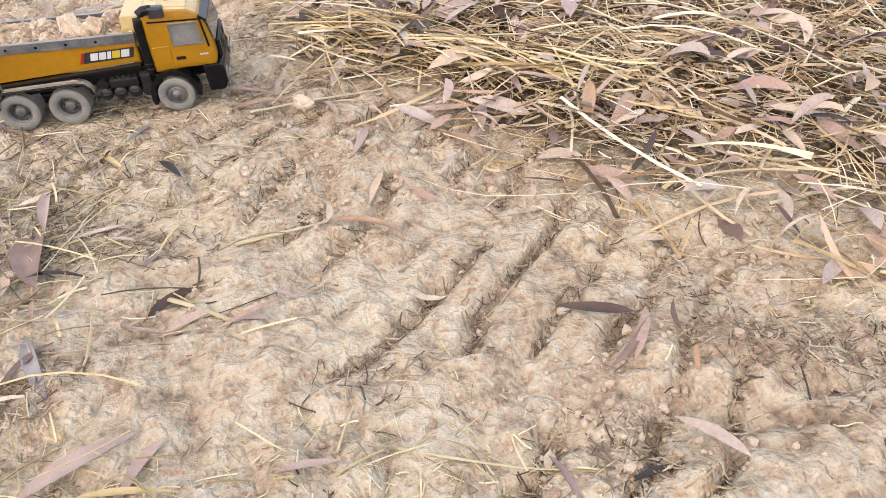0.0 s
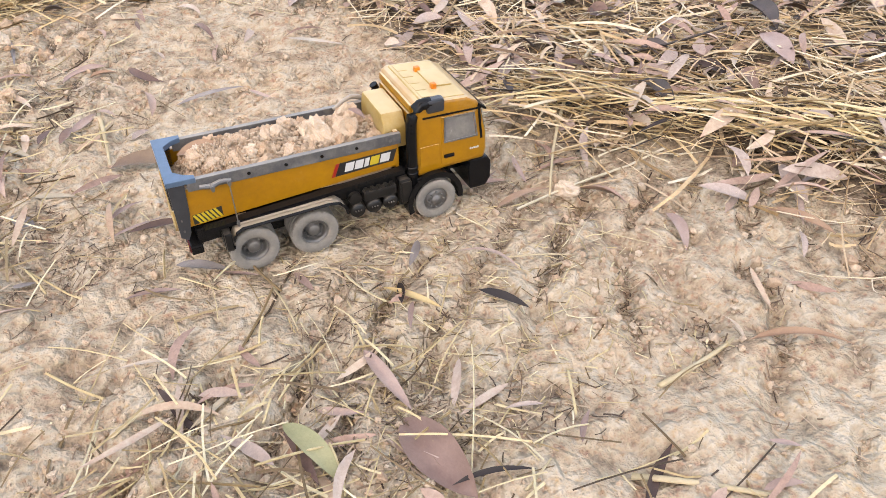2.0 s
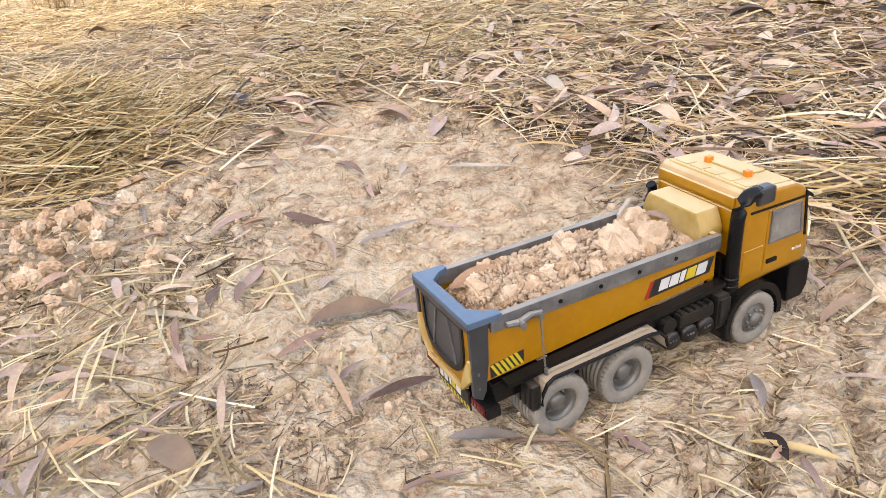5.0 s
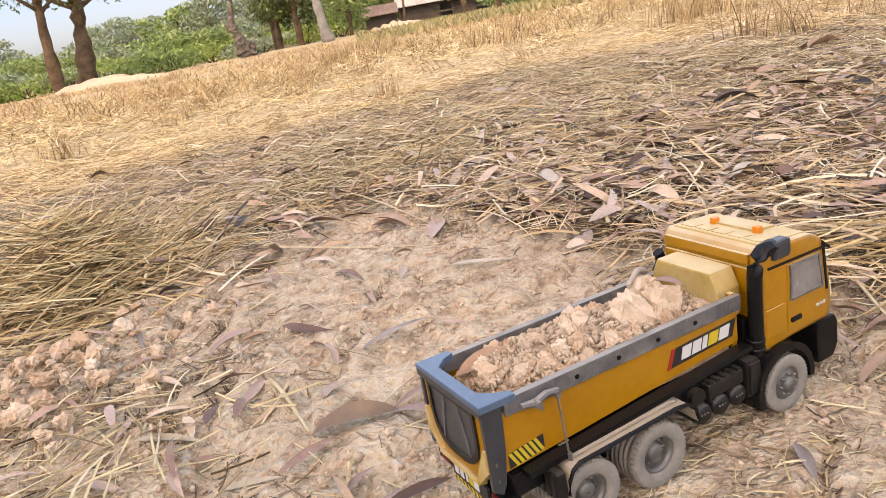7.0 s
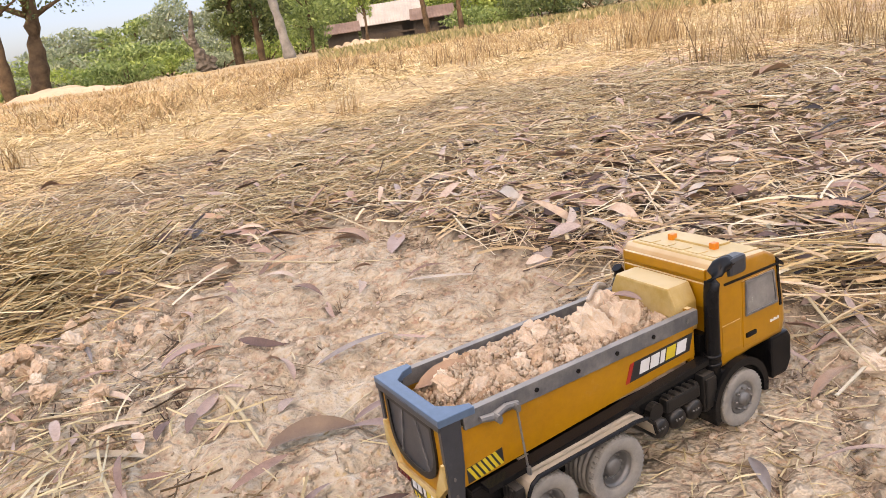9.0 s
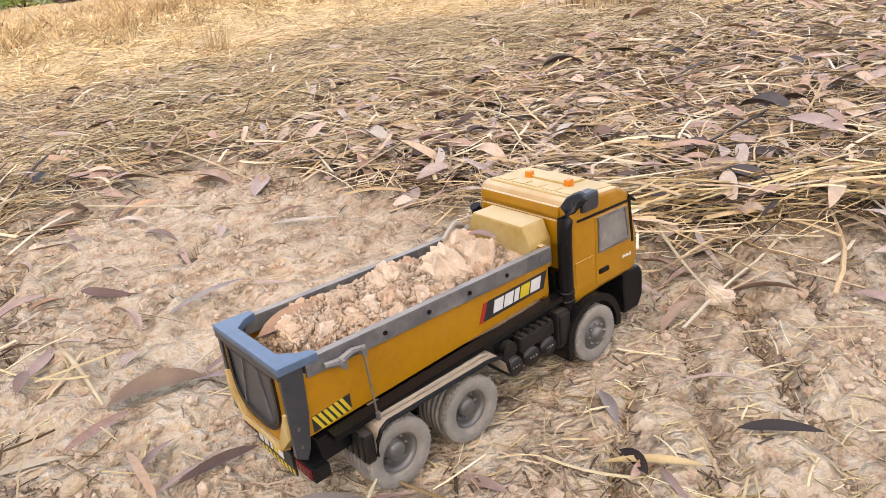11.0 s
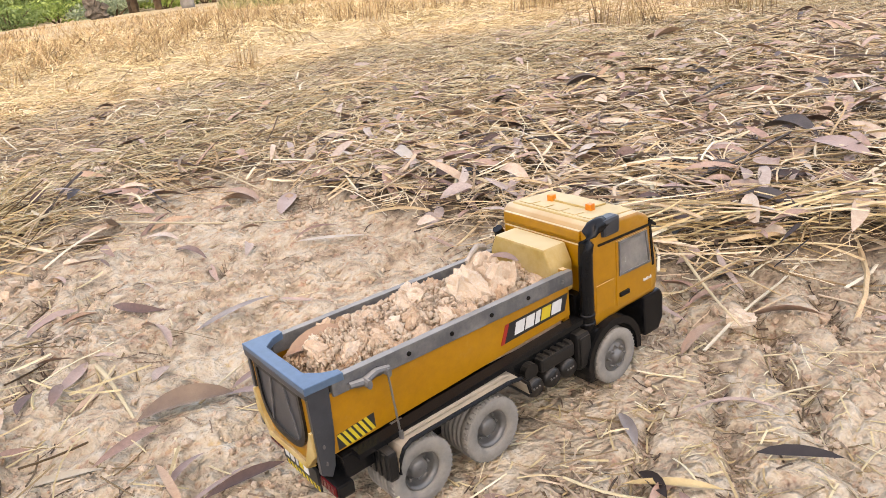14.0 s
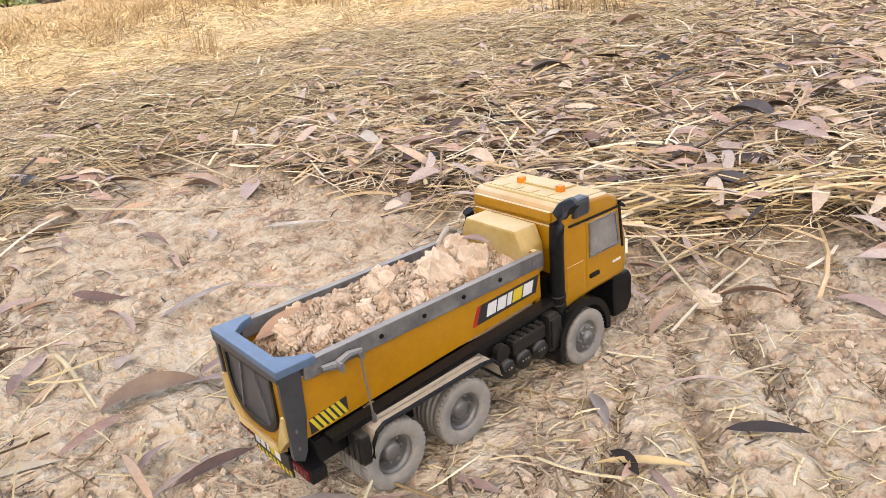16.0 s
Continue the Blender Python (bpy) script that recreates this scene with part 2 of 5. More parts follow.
def height(x, y):
    x, y = np.asarray(x, float), np.asarray(y, float)
    near = np.clip(1.6 - np.hypot(x + 0.3, y - 1.6) / 4.0, 0, 1)
    cover = litter_cover(x, y)
    z = 0.020 * lattice(x, y, 1.7, 11) + 0.010 * lattice(x, y, 5.5, 12)
    z = z + near * (0.012 * lattice(x, y, 10, 13) + 0.008 * lattice(x, y, 26, 14) + 0.0034 * lattice(x, y, 64, 15))
    z = z - near * (1 - cover) * (0.026 * groove(x, y) + 0.011 * np.exp(-(lattice(x, y, 17, 22) / 0.16) ** 2) * np.clip(0.6 + lattice(x, y, 3.1, 23), 0, 1))
    z = z + 0.016 * cover - 0.010 * (1 - cover)
    # pressed flat under the truck's wheels
    u, v = ca * (x - TRUCK_AT[0]) + sa * (y - TRUCK_AT[1]) - 0.14, ca * (y - TRUCK_AT[1]) - sa * (x - TRUCK_AT[0])
    m = 0.88 * np.exp(-(u / 0.27) ** 6 - (v / 0.16) ** 6)
    z = z * (1 - m) - 0.007 * m
    dist = np.hypot(x + 0.9, y - 0.8)
    z = z - 0.020 * np.clip(dist - 9, 0, 55) + 0.12 * np.clip(dist / 12 - 0.6, 0, 1) * lattice(x, y, 0.22, 18)
    z = z + 0.32 * np.exp(-((x + 2.6) / 1.6) ** 2 - ((y - 30) / 3.0) ** 2)
    return z


def axis_steps(lo, hi, step, growth, reach):
    mid = list(np.arange(lo, hi, step))
    out, s, a, b = [], step, lo, mid[-1]
    left, right = [], []
    while b < reach:
        s *= growth
        a, b = a - s, b + s
        left.append(a)
        right.append(b)
    return np.array(left[::-1] + mid + right)


gx, gy = axis_steps(-1.6, 1.0, 0.0062, 1.12, 2500), axis_steps(0.30, 2.5, 0.0062, 1.12, 2500)
GX, GY = np.meshgrid(gx, gy)
GZ = height(GX, GY)
idx = np.arange(GX.size).reshape(GX.shape)
quads = np.stack([idx[:-1, :-1], idx[:-1, 1:], idx[1:, 1:], idx[1:, :-1]], -1).reshape(-1, 4)
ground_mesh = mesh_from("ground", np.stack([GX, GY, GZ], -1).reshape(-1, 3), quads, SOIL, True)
# litter mask brings in the ground tone that carries the straw gaps' shade
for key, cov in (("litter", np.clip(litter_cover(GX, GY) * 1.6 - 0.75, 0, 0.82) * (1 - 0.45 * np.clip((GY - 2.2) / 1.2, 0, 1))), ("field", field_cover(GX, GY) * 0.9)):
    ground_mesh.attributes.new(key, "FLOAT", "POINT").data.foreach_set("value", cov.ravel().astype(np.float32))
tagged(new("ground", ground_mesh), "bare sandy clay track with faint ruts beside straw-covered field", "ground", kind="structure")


def leaf_grid(length, width, sickle, cup, arch, twist, seg=9):
    """A pointed leaf along x from 0 to length, with its vein creased and its edges curled."""
    t = np.linspace(0, 1, seg + 1)[:, None]
    s = np.linspace(-1, 1, 5)[None, :]
    half = width * 0.5 * (np.sin(np.pi * t ** 0.85) ** 0.75 + 0.03)
    x = t * length + 0 * s
    y = sickle * length * 4 * t * (1 - t) + half * s
    z = arch * length * 4 * t * (1 - t) + cup * half * (s * s) + 0.10 * half * np.abs(s) + twist * half * s * (t - 0.4)
    return np.stack([x, y, z], -1).reshape(-1, 3)


def grid_faces(rows, cols):
    i = np.arange(rows * cols).reshape(rows, cols)
    return np.stack([i[:-1, :-1], i[1:, :-1], i[1:, 1:], i[:-1, 1:]], -1).reshape(-1, 4)


# ---- the toy tipper truck ----
DUST = (0.52, 0.42, 0.31)
# yellows pale strongly on top: dust plus the sky's reflection put into colour
YELLOW = plain("yellow_plastic", (0.46, 0.19, 0.007), (0.53, 0.23, 0.009), 30, 0.32, 0.0, 0.05, 0.26, (0.86, 0.70, 0.44), dust_sheen=1.0)
YELLOW_TOP = plain("dusty_sheen_yellow_plastic", (0.50, 0.30, 0.06), (0.60, 0.40, 0.13), 30, 0.5, 0.0, 0.08, 0.6, (0.84, 0.66, 0.38), dust_sheen=1.0)
BLACK = plain("black_plastic", (0.006, 0.006, 0.007), (0.011, 0.011, 0.011), 40, 0.26, 0.0, 0.1, 0.12, (0.08, 0.07, 0.06), spec=0.18, dust_sheen=0.05)
BLACK_DUSTY = plain("dusty_black_plastic", (0.010, 0.010, 0.010), (0.022, 0.020, 0.018), 40, 0.34, 0.0, 0.2, 0.26, (0.20, 0.165, 0.13), spec=0.25, dust_sheen=0.30)
STEEL_BLUE = plain("dark_grey_metal", (0.045, 0.050, 0.058), (0.075, 0.080, 0.090), 40, 0.30, 0.3, 0.10, 0.30, (0.40, 0.38, 0.35))
# grey lip with the sky's blue reflection mixed into its base colour
LIP_SKY_TINT = plain("grey_lip_sky_tint", (0.10, 0.18, 0.28), (0.135, 0.225, 0.33), 40, 0.30, 0.3, 0.06, 0.22, (0.45, 0.44, 0.42))
RAIL_GREY = plain("grey_painted_rail", (0.10, 0.10, 0.105), (0.15, 0.15, 0.15), 50, 0.45, 0.2, 0.15, 0.55, (0.46, 0.42, 0.37), dust_sheen=0.8)
TYRE = plain("dusty_rubber", (0.22, 0.205, 0.18), (0.33, 0.30, 0.26), 60, 0.95, 0.0, 0.5, 0.55, (0.44, 0.38, 0.31), dust_sheen=0.3)
RIM = plain("dusty_rim", (0.16, 0.155, 0.15), (0.28, 0.27, 0.25), 60, 0.45, 0.5, 0.2, 0.4, DUST)
FENDER = plain("dust_caked_fender", (0.28, 0.23, 0.18), (0.44, 0.35, 0.26), 50, 0.85, 0.0, 0.4, 0.9, DUST, dust_sheen=0.7)
WHITE = plain("white_print", (0.74, 0.73, 0.70), (0.8, 0.79, 0.76), 60, 0.5, 0.0, 0.02, 0.15)
PRINT_YELLOW = plain("yellow_print", (0.70, 0.50, 0.03), (0.74, 0.55, 0.05), 60, 0.5, 0.0, 0.02, 0.2)
PRINT_BLACK = plain("black_print", (0.012, 0.012, 0.012), (0.02, 0.02, 0.02), 60, 0.5, 0.0, 0.02, 0.2, (0.2, 0.17, 0.14))
RED = plain("red_plastic", (0.42, 0.02, 0.015), (0.5, 0.03, 0.02), 60, 0.3, 0.0, 0.02, 0.2)
DARK_RED = plain("tail_lamp_red", (0.12, 0.006, 0.008), (0.18, 0.01, 0.012), 60, 0.25, 0.0, 0.02, 0.25)
ORANGE = plain("orange_beacon", (0.90, 0.22, 0.01), (0.95, 0.28, 0.02), 60, 0.3, 0.0, 0.02)
# opaque glass, its pale grey reflection set as base colour, with dust
GLASS = plain("glass_reflection_grey", (0.16, 0.155, 0.145), (0.30, 0.285, 0.26), 60, 0.06, 0.0, 0.0, 0.45, (0.50, 0.46, 0.40), 1.0)


def box(bm, lo, hi, bevel=0.0):
    made = bmesh.ops.create_cube(bm, size=1)["verts"]
    c, s = [(a + b) / 2 for a, b in zip(lo, hi)], [b - a for a, b in zip(lo, hi)]
    for v in made:
        v.co = Vector([c[i] + v.co[i] * s[i] for i in range(3)])
    if bevel:
        bmesh.ops.bevel(bm, geom=list({e for v in made for e in v.link_edges}), offset=bevel, segments=2, affect="EDGES", profile=0.6)


def prism(bm, poly, lo, hi, axis="y", bevel=0.0):
    """A polygon in the plane across the axis, drawn out from lo to hi. axis y: (x, z); axis x: (y, z); axis z: (x, y)."""
    put = {"y": lambda a, b, w: (a, w, b), "x": lambda a, b, w: (w, a, b), "z": lambda a, b, w: (a, b, w)}[axis]
    n = len(poly)
    vs = [bm.verts.new(put(a, b, w)) for w in (lo, hi) for a, b in poly]
    fs = [bm.faces.new(vs[:n][::-1]), bm.faces.new(vs[n:])]
    fs += [bm.faces.new((vs[i], vs[(i + 1) % n], vs[n + (i + 1) % n], vs[n + i])) for i in range(n)]
    bmesh.ops.recalc_face_normals(bm, faces=fs)
    if bevel:
        bmesh.ops.bevel(bm, geom=list({e for f in fs for e in f.edges}), offset=bevel, segments=2, affect="EDGES", profile=0.6)


def tube(bm, points, radius, seg=12, flat=1.0):
    """A round pipe through points; radius may be a list."""
    rings = []
    for i, p in enumerate(points):
        p = Vector(p)
        d = (Vector(points[min(i + 1, len(points) - 1)]) - Vector(points[max(i - 1, 0)])).normalized()
        a = d.cross(Vector((0, 0, 1)) if abs(d.z) < 0.9 else Vector((1, 0, 0))).normalized()
        b = d.cross(a)
        r = radius[i] if isinstance(radius, (list, tuple)) else radius
        rings.append([bm.verts.new(p + a * r * math.cos(k * 2 * math.pi / seg) + b * r * flat * math.sin(k * 2 * math.pi / seg)) for k in range(seg)])
    for q, w in zip(rings, rings[1:]):
        for k in range(seg):
            bm.faces.new((q[k], q[(k + 1) % seg], w[(k + 1) % seg], w[k]))
    bm.faces.new(rings[0][::-1])
    bm.faces.new(rings[-1])


def lathe_y(bm, profile, seg=36):
    """Turns (radius, y) round the y axis."""
    rings = [[bm.verts.new((r * math.cos(k * 2 * math.pi / seg), y, r * math.sin(k * 2 * math.pi / seg))) for k in range(seg)] for r, y in profile]
    for q, w in zip(rings, rings[1:]):
        for k in range(seg):
            bm.faces.new((q[k], q[(k + 1) % seg], w[(k + 1) % seg], w[k]))
    return rings


TRUCK = empty("toy_dump_truck", Matrix.Identity(4), "dusty yellow and black toy dump truck on the bare track", "toy truck")
W = 0.079


NARROW = 1.0


def along(x):
    """Stations down the truck: short tail, 0.287 m between first and last axle."""
    return x * 0.60 if x < 0 else x * 1.06 if x < 0.24 else x + 0.0144


def made(name, material, build, parent=TRUCK, label="", smooth=False):
    bm = bmesh.new()
    build(bm)
    for v in bm.verts:
        x = v.co.x if name in ("wheel", "rim") else v.co.x - 0.007 if name == "wheel_arch" else along(v.co.x)
        v.co.x, v.co.y = x, v.co.y * NARROW
        if NARROW < 0.8:
            v.co.z += 0.028 * (0.23 - x) - 0.003
    return part(name, bm, material, parent, label, smooth)


# chassis
made("chassis", BLACK, lambda bm: [box(bm, (-0.120, -0.028, 0.046), (0.345, 0.028, 0.070), 0.002), box(bm, (-0.02, -0.04, 0.030), (0.115, 0.04, 0.050), 0.004)])
for s in (1, -1):
    made("side_beam", BLACK, lambda bm: [prism(bm, [(-0.118, 0.058), (-0.118, 0.082), (0.232, 0.094), (0.232, 0.070)], s * 0.030, s * 0.062, "y", 0.002),
                                         prism(bm, [(-0.10, 0.086), (0.225, 0.100), (0.225, 0.094), (-0.10, 0.080)], s * 0.060, s * 0.0735, "y")])


# wheels
NARROW = 1.05
def wheel(x, y, inner, outer, radius, dish):
    """Tyre between two y planes, with its rim; outer is the side that shows."""
    s = 1 if outer > inner else -1
    w = abs(outer - inner)
    prof = [(radius * 0.52, inner), (radius * 0.90, inner), (radius, inner + s * w * 0.12)]
    for k in range(1, 6):
        y0 = inner + s * w * (0.12 + 0.76 * k / 6)
        prof += [(radius, y0 - s * 0.0011), (radius * 0.965, y0 - s * 0.0008), (radius * 0.965, y0 + s * 0.0008), (radius, y0 + s * 0.0011)]
    prof += [(radius, outer - s * w * 0.12), (radius * 0.975, outer - s * 0.0012), (radius * 0.93, outer), (radius * 0.62, outer - s * 0.0006), (radius * 0.585, outer - s * 0.0025), (radius * 0.565, outer - s * 0.005)]

    def tyre(bm):
        lathe_y(bm, prof, 40)
        for k in range(40):
            a = k * math.pi / 20
            m = Matrix.Rotation(-a, 4, "Y")
            n0 = len(bm.verts)
            box(bm, (radius * 0.955, min(outer - s * 0.0055, outer - s * 0.0012), -0.0009), (radius * 1.005, max(outer - s * 0.0055, outer - s * 0.0012), 0.0009))
            bm.verts.ensure_lookup_table()
            for v in bm.verts[n0:]:
                v.co = m @ v.co
    t = made("wheel", TYRE, tyre, TRUCK, "", True)
    t.location = (x, y, radius)

    def rim(bm):
        o = outer
        if dish:
            p = [(radius * 0.575, o - s * 0.004), (radius * 0.54, o - s * 0.003), (radius * 0.50, o - s * 0.010), (radius * 0.46, o - s * 0.016), (radius * 0.30, o - s * 0.017), (radius * 0.27, o - s * 0.008), (radius * 0.20, o - s * 0.006), (0.0005, o - s * 0.006)]
        else:
            p = [(radius * 0.575, o - s * 0.004), (radius * 0.54, o - s * 0.002), (radius * 0.50, o - s * 0.005), (radius * 0.42, o - s * 0.003), (radius * 0.30, o - s * 0.001), (radius * 0.26, o - s * 0.002), (radius * 0.22, o + s * 0.003), (0.0005, o + s * 0.0035)]
        lathe_y(bm, p, 32)
        for k in range(8):
            a = k * math.pi / 4
            c = Vector((radius * 0.37 * math.cos(a), o - s * (0.013 if dish else 0.001), radius * 0.37 * math.sin(a)))
            tube(bm, [c - Vector((0, s * 0.004, 0)), c + Vector((0, s * 0.003, 0))], 0.0016, 6)
    made("rim", RIM, rim, t, "dusty grey wheel rim with bolts", True)


FR, RR = 0.034, 0.036
for s in (1, -1):
    wheel(0.287, 0, s * 0.050, s * 0.076, FR, False)
    for x in (0.0, 0.090):
        wheel(x, 0, s * 0.030, s * 0.078, RR, True)

# cab
NARROW = 1.0
CAB = [(0.250, 0.078), (0.300, 0.082), (0.360, 0.082), (0.364, 0.100), (0.362, 0.128), (0.352, 0.174), (0.345, 0.186), (0.328, 0.195), (0.256, 0.201), (0.246, 0.194), (0.245, 0.080)]
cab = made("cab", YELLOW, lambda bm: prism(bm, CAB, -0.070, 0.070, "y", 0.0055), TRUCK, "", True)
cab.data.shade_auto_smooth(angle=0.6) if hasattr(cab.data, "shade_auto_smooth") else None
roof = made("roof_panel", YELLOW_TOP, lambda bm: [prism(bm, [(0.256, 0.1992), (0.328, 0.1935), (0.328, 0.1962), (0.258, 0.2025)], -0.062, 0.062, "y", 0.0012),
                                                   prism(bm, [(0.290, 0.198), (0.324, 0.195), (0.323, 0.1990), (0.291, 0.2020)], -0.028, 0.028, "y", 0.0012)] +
            [prism(bm, [(0.262, 0.201), (0.279, 0.1995), (0.279, 0.2015), (0.262, 0.2032)], y - 0.010, y + 0.010, "y", 0.0008) for y in (-0.046, -0.023, 0.0, 0.023, 0.046)], TRUCK, "dusty yellow roof with raised panels, sky sheen in its colour")
for y in (0.030, -0.030):
    made("beacon", ORANGE, lambda bm: [box(bm, (0.2875, y - 0.0040, 0.195), (0.2960, y + 0.0040, 0.2070), 0.0012)], TRUCK, "small bright orange roof beacon")
made("sun_visor", BLACK, lambda bm: prism(bm, [(0.347, 0.175), (0.355, 0.170), (0.361, 0.167), (0.3605, 0.171), (0.347, 0.181)], -0.0705, 0.0705, "y", 0.001))
made("windscreen", GLASS, lambda bm: prism(bm, [(0.3640, 0.128), (0.3550, 0.172), (0.3572, 0.1722), (0.3664, 0.1285)], -0.058, 0.058, "y"))
made("grille", BLACK, lambda bm: [box(bm, (0.364, -0.05, 0.084), (0.369, 0.05, 0.122), 0.001)] + [box(bm, (0.368, -0.048, z), (0.3712, 0.048, z + 0.003)) for z in (0.088, 0.095, 0.102, 0.109, 0.116)])
made("front_bumper", BLACK, lambda bm: [prism(bm, [(0.336, 0.030), (0.364, 0.030), (0.372, 0.044), (0.372, 0.074), (0.366, 0.084), (0.334, 0.084), (0.333, 0.066)], -0.072, 0.072, "y", 0.003)])
for s in (1, -1):
    made("headlight", GLASS, lambda bm: box(bm, (0.369, s * 0.056 - 0.012, 0.052), (0.3745, s * 0.056 + 0.012, 0.066), 0.001), TRUCK, "clear headlight in the black bumper")

    def arch(bm, s=s):
        outer = [(0.294 + 0.047 * math.cos(a), 0.034 + 0.049 * math.sin(a)) for a in np.linspace(-0.15, math.pi + 0.35, 18)]
        inner = [(0.294 + 0.039 * math.cos(a), 0.034 + 0.040 * math.sin(a)) for a in np.linspace(-0.15, math.pi + 0.35, 18)]
        prism(bm, outer + inner[::-1], s * 0.052, s * 0.0785, "y")
    made("wheel_arch", BLACK, arch)
    made("door_trim", BLACK, lambda bm: [prism(bm, [(0.256, 0.175), (0.351, 0.172), (0.351, 0.1745), (0.256, 0.1775)], s * 0.0695, s * 0.0715, "y"), prism(bm, [(0.352, 0.120), (0.3555, 0.120), (0.349, 0.178), (0.3455, 0.178)], s * 0.0695, s * 0.0712, "y")])
    made("door", YELLOW, lambda bm: prism(bm, [(0.286, 0.090), (0.351, 0.090), (0.351, 0.126), (0.343, 0.170), (0.286, 0.171)], s * 0.0690, s * 0.0709, "y", 0.0009))
    made("rear_quarter_panel", YELLOW, lambda bm: prism(bm, [(0.251, 0.094), (0.2820, 0.094), (0.2820, 0.128), (0.251, 0.128)], s * 0.0690, s * 0.0707, "y", 0.0008))
    win = made("side_window", GLASS, lambda bm: prism(bm, [(0.293, 0.130), (0.3435, 0.129), (0.337, 0.166), (0.293, 0.167)], s * 0.0700, s * 0.0716, "y"), TRUCK, "side window with dust, pale grey reflection in its colour")

    def frame_strip(bm, s=s):
        q = [(0.290, 0.1275), (0.347, 0.1263), (0.340, 0.169), (0.290, 0.170)]
        cx, cz = 0.318, 0.149
        for i in range(4):
            a, b = q[i], q[(i + 1) % 4]
            ai, bi = [(cx + (p[0] - cx) * 0.90, cz + (p[1] - cz) * 0.88) for p in (a, b)]
            prism(bm, [a, b, bi, ai], s * 0.0704, s * 0.0724, "y")
    made("window_frame", YELLOW_TOP if s > 0 else RAIL_GREY, frame_strip, win)
    made("door_handle", BLACK, lambda bm: [box(bm, (0.290, s * 0.0715 - 0.0018, 0.1010), (0.307, s * 0.0715 + 0.0018, 0.1065), 0.0012)])
    made("badge", WHITE, lambda bm: [box(bm, (0.334 + 0.0032 * k, s * 0.0713 - 0.0005, 0.105), (0.3360 + 0.0032 * k, s * 0.0713 + 0.0005, 0.1075 if k % 2 else 0.1085)) for k in range(5)])
    if s > 0:
        made("mirror", BLACK, lambda bm: [box(bm, (0.350, s * 0.079 - 0.004, 0.138), (0.357, s * 0.079 + 0.004, 0.168), 0.002), tube(bm, [(0.352, s * 0.070, 0.170), (0.353, s * 0.079, 0.166)], 0.0016, 6), tube(bm, [(0.352, s * 0.070, 0.136), (0.353, s * 0.079, 0.140)], 0.0016, 6)])
    made("cab_step", BLACK, lambda bm: [box(bm, (0.240, s * 0.064 - 0.010, 0.030), (0.252, s * 0.064 + 0.010, 0.078), 0.002)])

# intake snorkel on the right, exhaust stack on the left
made("air_intake", BLACK, lambda bm: [tube(bm, [(0.239, -0.066, 0.066), (0.239, -0.067, 0.100), (0.239, -0.067, 0.150), (0.2395, -0.067, 0.172), (0.2415, -0.0668, 0.183), (0.2465, -0.0665, 0.192), (0.2545, -0.066, 0.197), (0.264, -0.066, 0.1975), (0.270, -0.066, 0.1975)], [0.0090, 0.0082, 0.0080, 0.0080, 0.0082, 0.0085, 0.0088, 0.0088, 0.0086], 16),
                                      tube(bm, [(0.239, -0.066, 0.086), (0.239, -0.066, 0.090)], 0.0098, 14), tube(bm, [(0.239, -0.066, 0.096), (0.239, -0.066, 0.100)], 0.0098, 14)], TRUCK, "glossy black intake pipe bent over the cab", True)
# lighter blue-grey than the pipe: sky reflection put in as base colour
made("intake_head", STEEL_BLUE, lambda bm: [box(bm, (0.262, -0.0745, 0.1830), (0.290, -0.0585, 0.2040), 0.0040)], TRUCK, "black intake head, its sky reflection coloured in as grey")
made("exhaust", BLACK, lambda bm: [tube(bm, [(0.236, 0.066, 0.072), (0.236, 0.066, 0.078), (0.236, 0.066, 0.150), (0.236, 0.066, 0.158)], [0.008, 0.0095, 0.0095, 0.008], 14), tube(bm, [(0.236, 0.066, 0.158), (0.236, 0.066, 0.168), (0.233, 0.066, 0.174)], [0.006, 0.006, 0.0062], 12)] +
     [tube(bm, [(0.236, 0.066, z), (0.236, 0.066, z + 0.0016)], 0.0102, 14) for z in np.arange(0.082, 0.15, 0.0045)], TRUCK, "black ribbed exhaust stack")
made("cab_back_frame", BLACK, lambda bm: [box(bm, (0.232, -0.056, 0.070), (0.2445, 0.056, 0.120), 0.002)])
made("cab_back_panel", YELLOW, lambda bm: [box(bm, (0.2415, -0.056, 0.150), (0.2455, 0.062, 0.178), 0.001), box(bm, (0.2425, -0.056, 0.182), (0.2470, 0.064, 0.194), 0.0015)])

# tanks
made("fuel_tank", BLACK_DUSTY, lambda bm: [box(bm, (0.150, 0.032, 0.036), (0.226, 0.074, 0.078), 0.007)], TRUCK, "black fuel tank with dust", False)
for x in (0.165, 0.188, 0.211):
    made("tank_strap", BLACK, lambda bm: box(bm, (x - 0.003, 0.031, 0.034), (x + 0.003, 0.0755, 0.080), 0.006))
for x in (0.1515, 0.1765, 0.2015):
    made("air_tank", BLACK_DUSTY, lambda bm: tube(bm, [(x, -0.034, 0.0485), (x, -0.071, 0.0485), (x, -0.0745, 0.0485)], [0.0118, 0.0118, 0.0100], 20), TRUCK, "", True)
    made("tank_cap", RAIL_GREY, lambda bm: [tube(bm, [(x + 0.004 * k, -0.0740, 0.0495), (x + 0.004 * k, -0.0757, 0.0495)], 0.0011, 6) for k in (-1, 0, 1)], TRUCK)
made("battery_cover", BLACK_DUSTY, lambda bm: box(bm, (0.162, -0.0725, 0.060), (0.212, -0.036, 0.0765), 0.003), TRUCK, "ribbed battery cover thick with dust")
for k in range(5):
    made("cover_rib", BLACK_DUSTY, lambda bm: box(bm, (0.165 + 0.0098 * k, -0.0715, 0.075), (0.1705 + 0.0098 * k, -0.037, 0.0792), 0.0012), TRUCK)
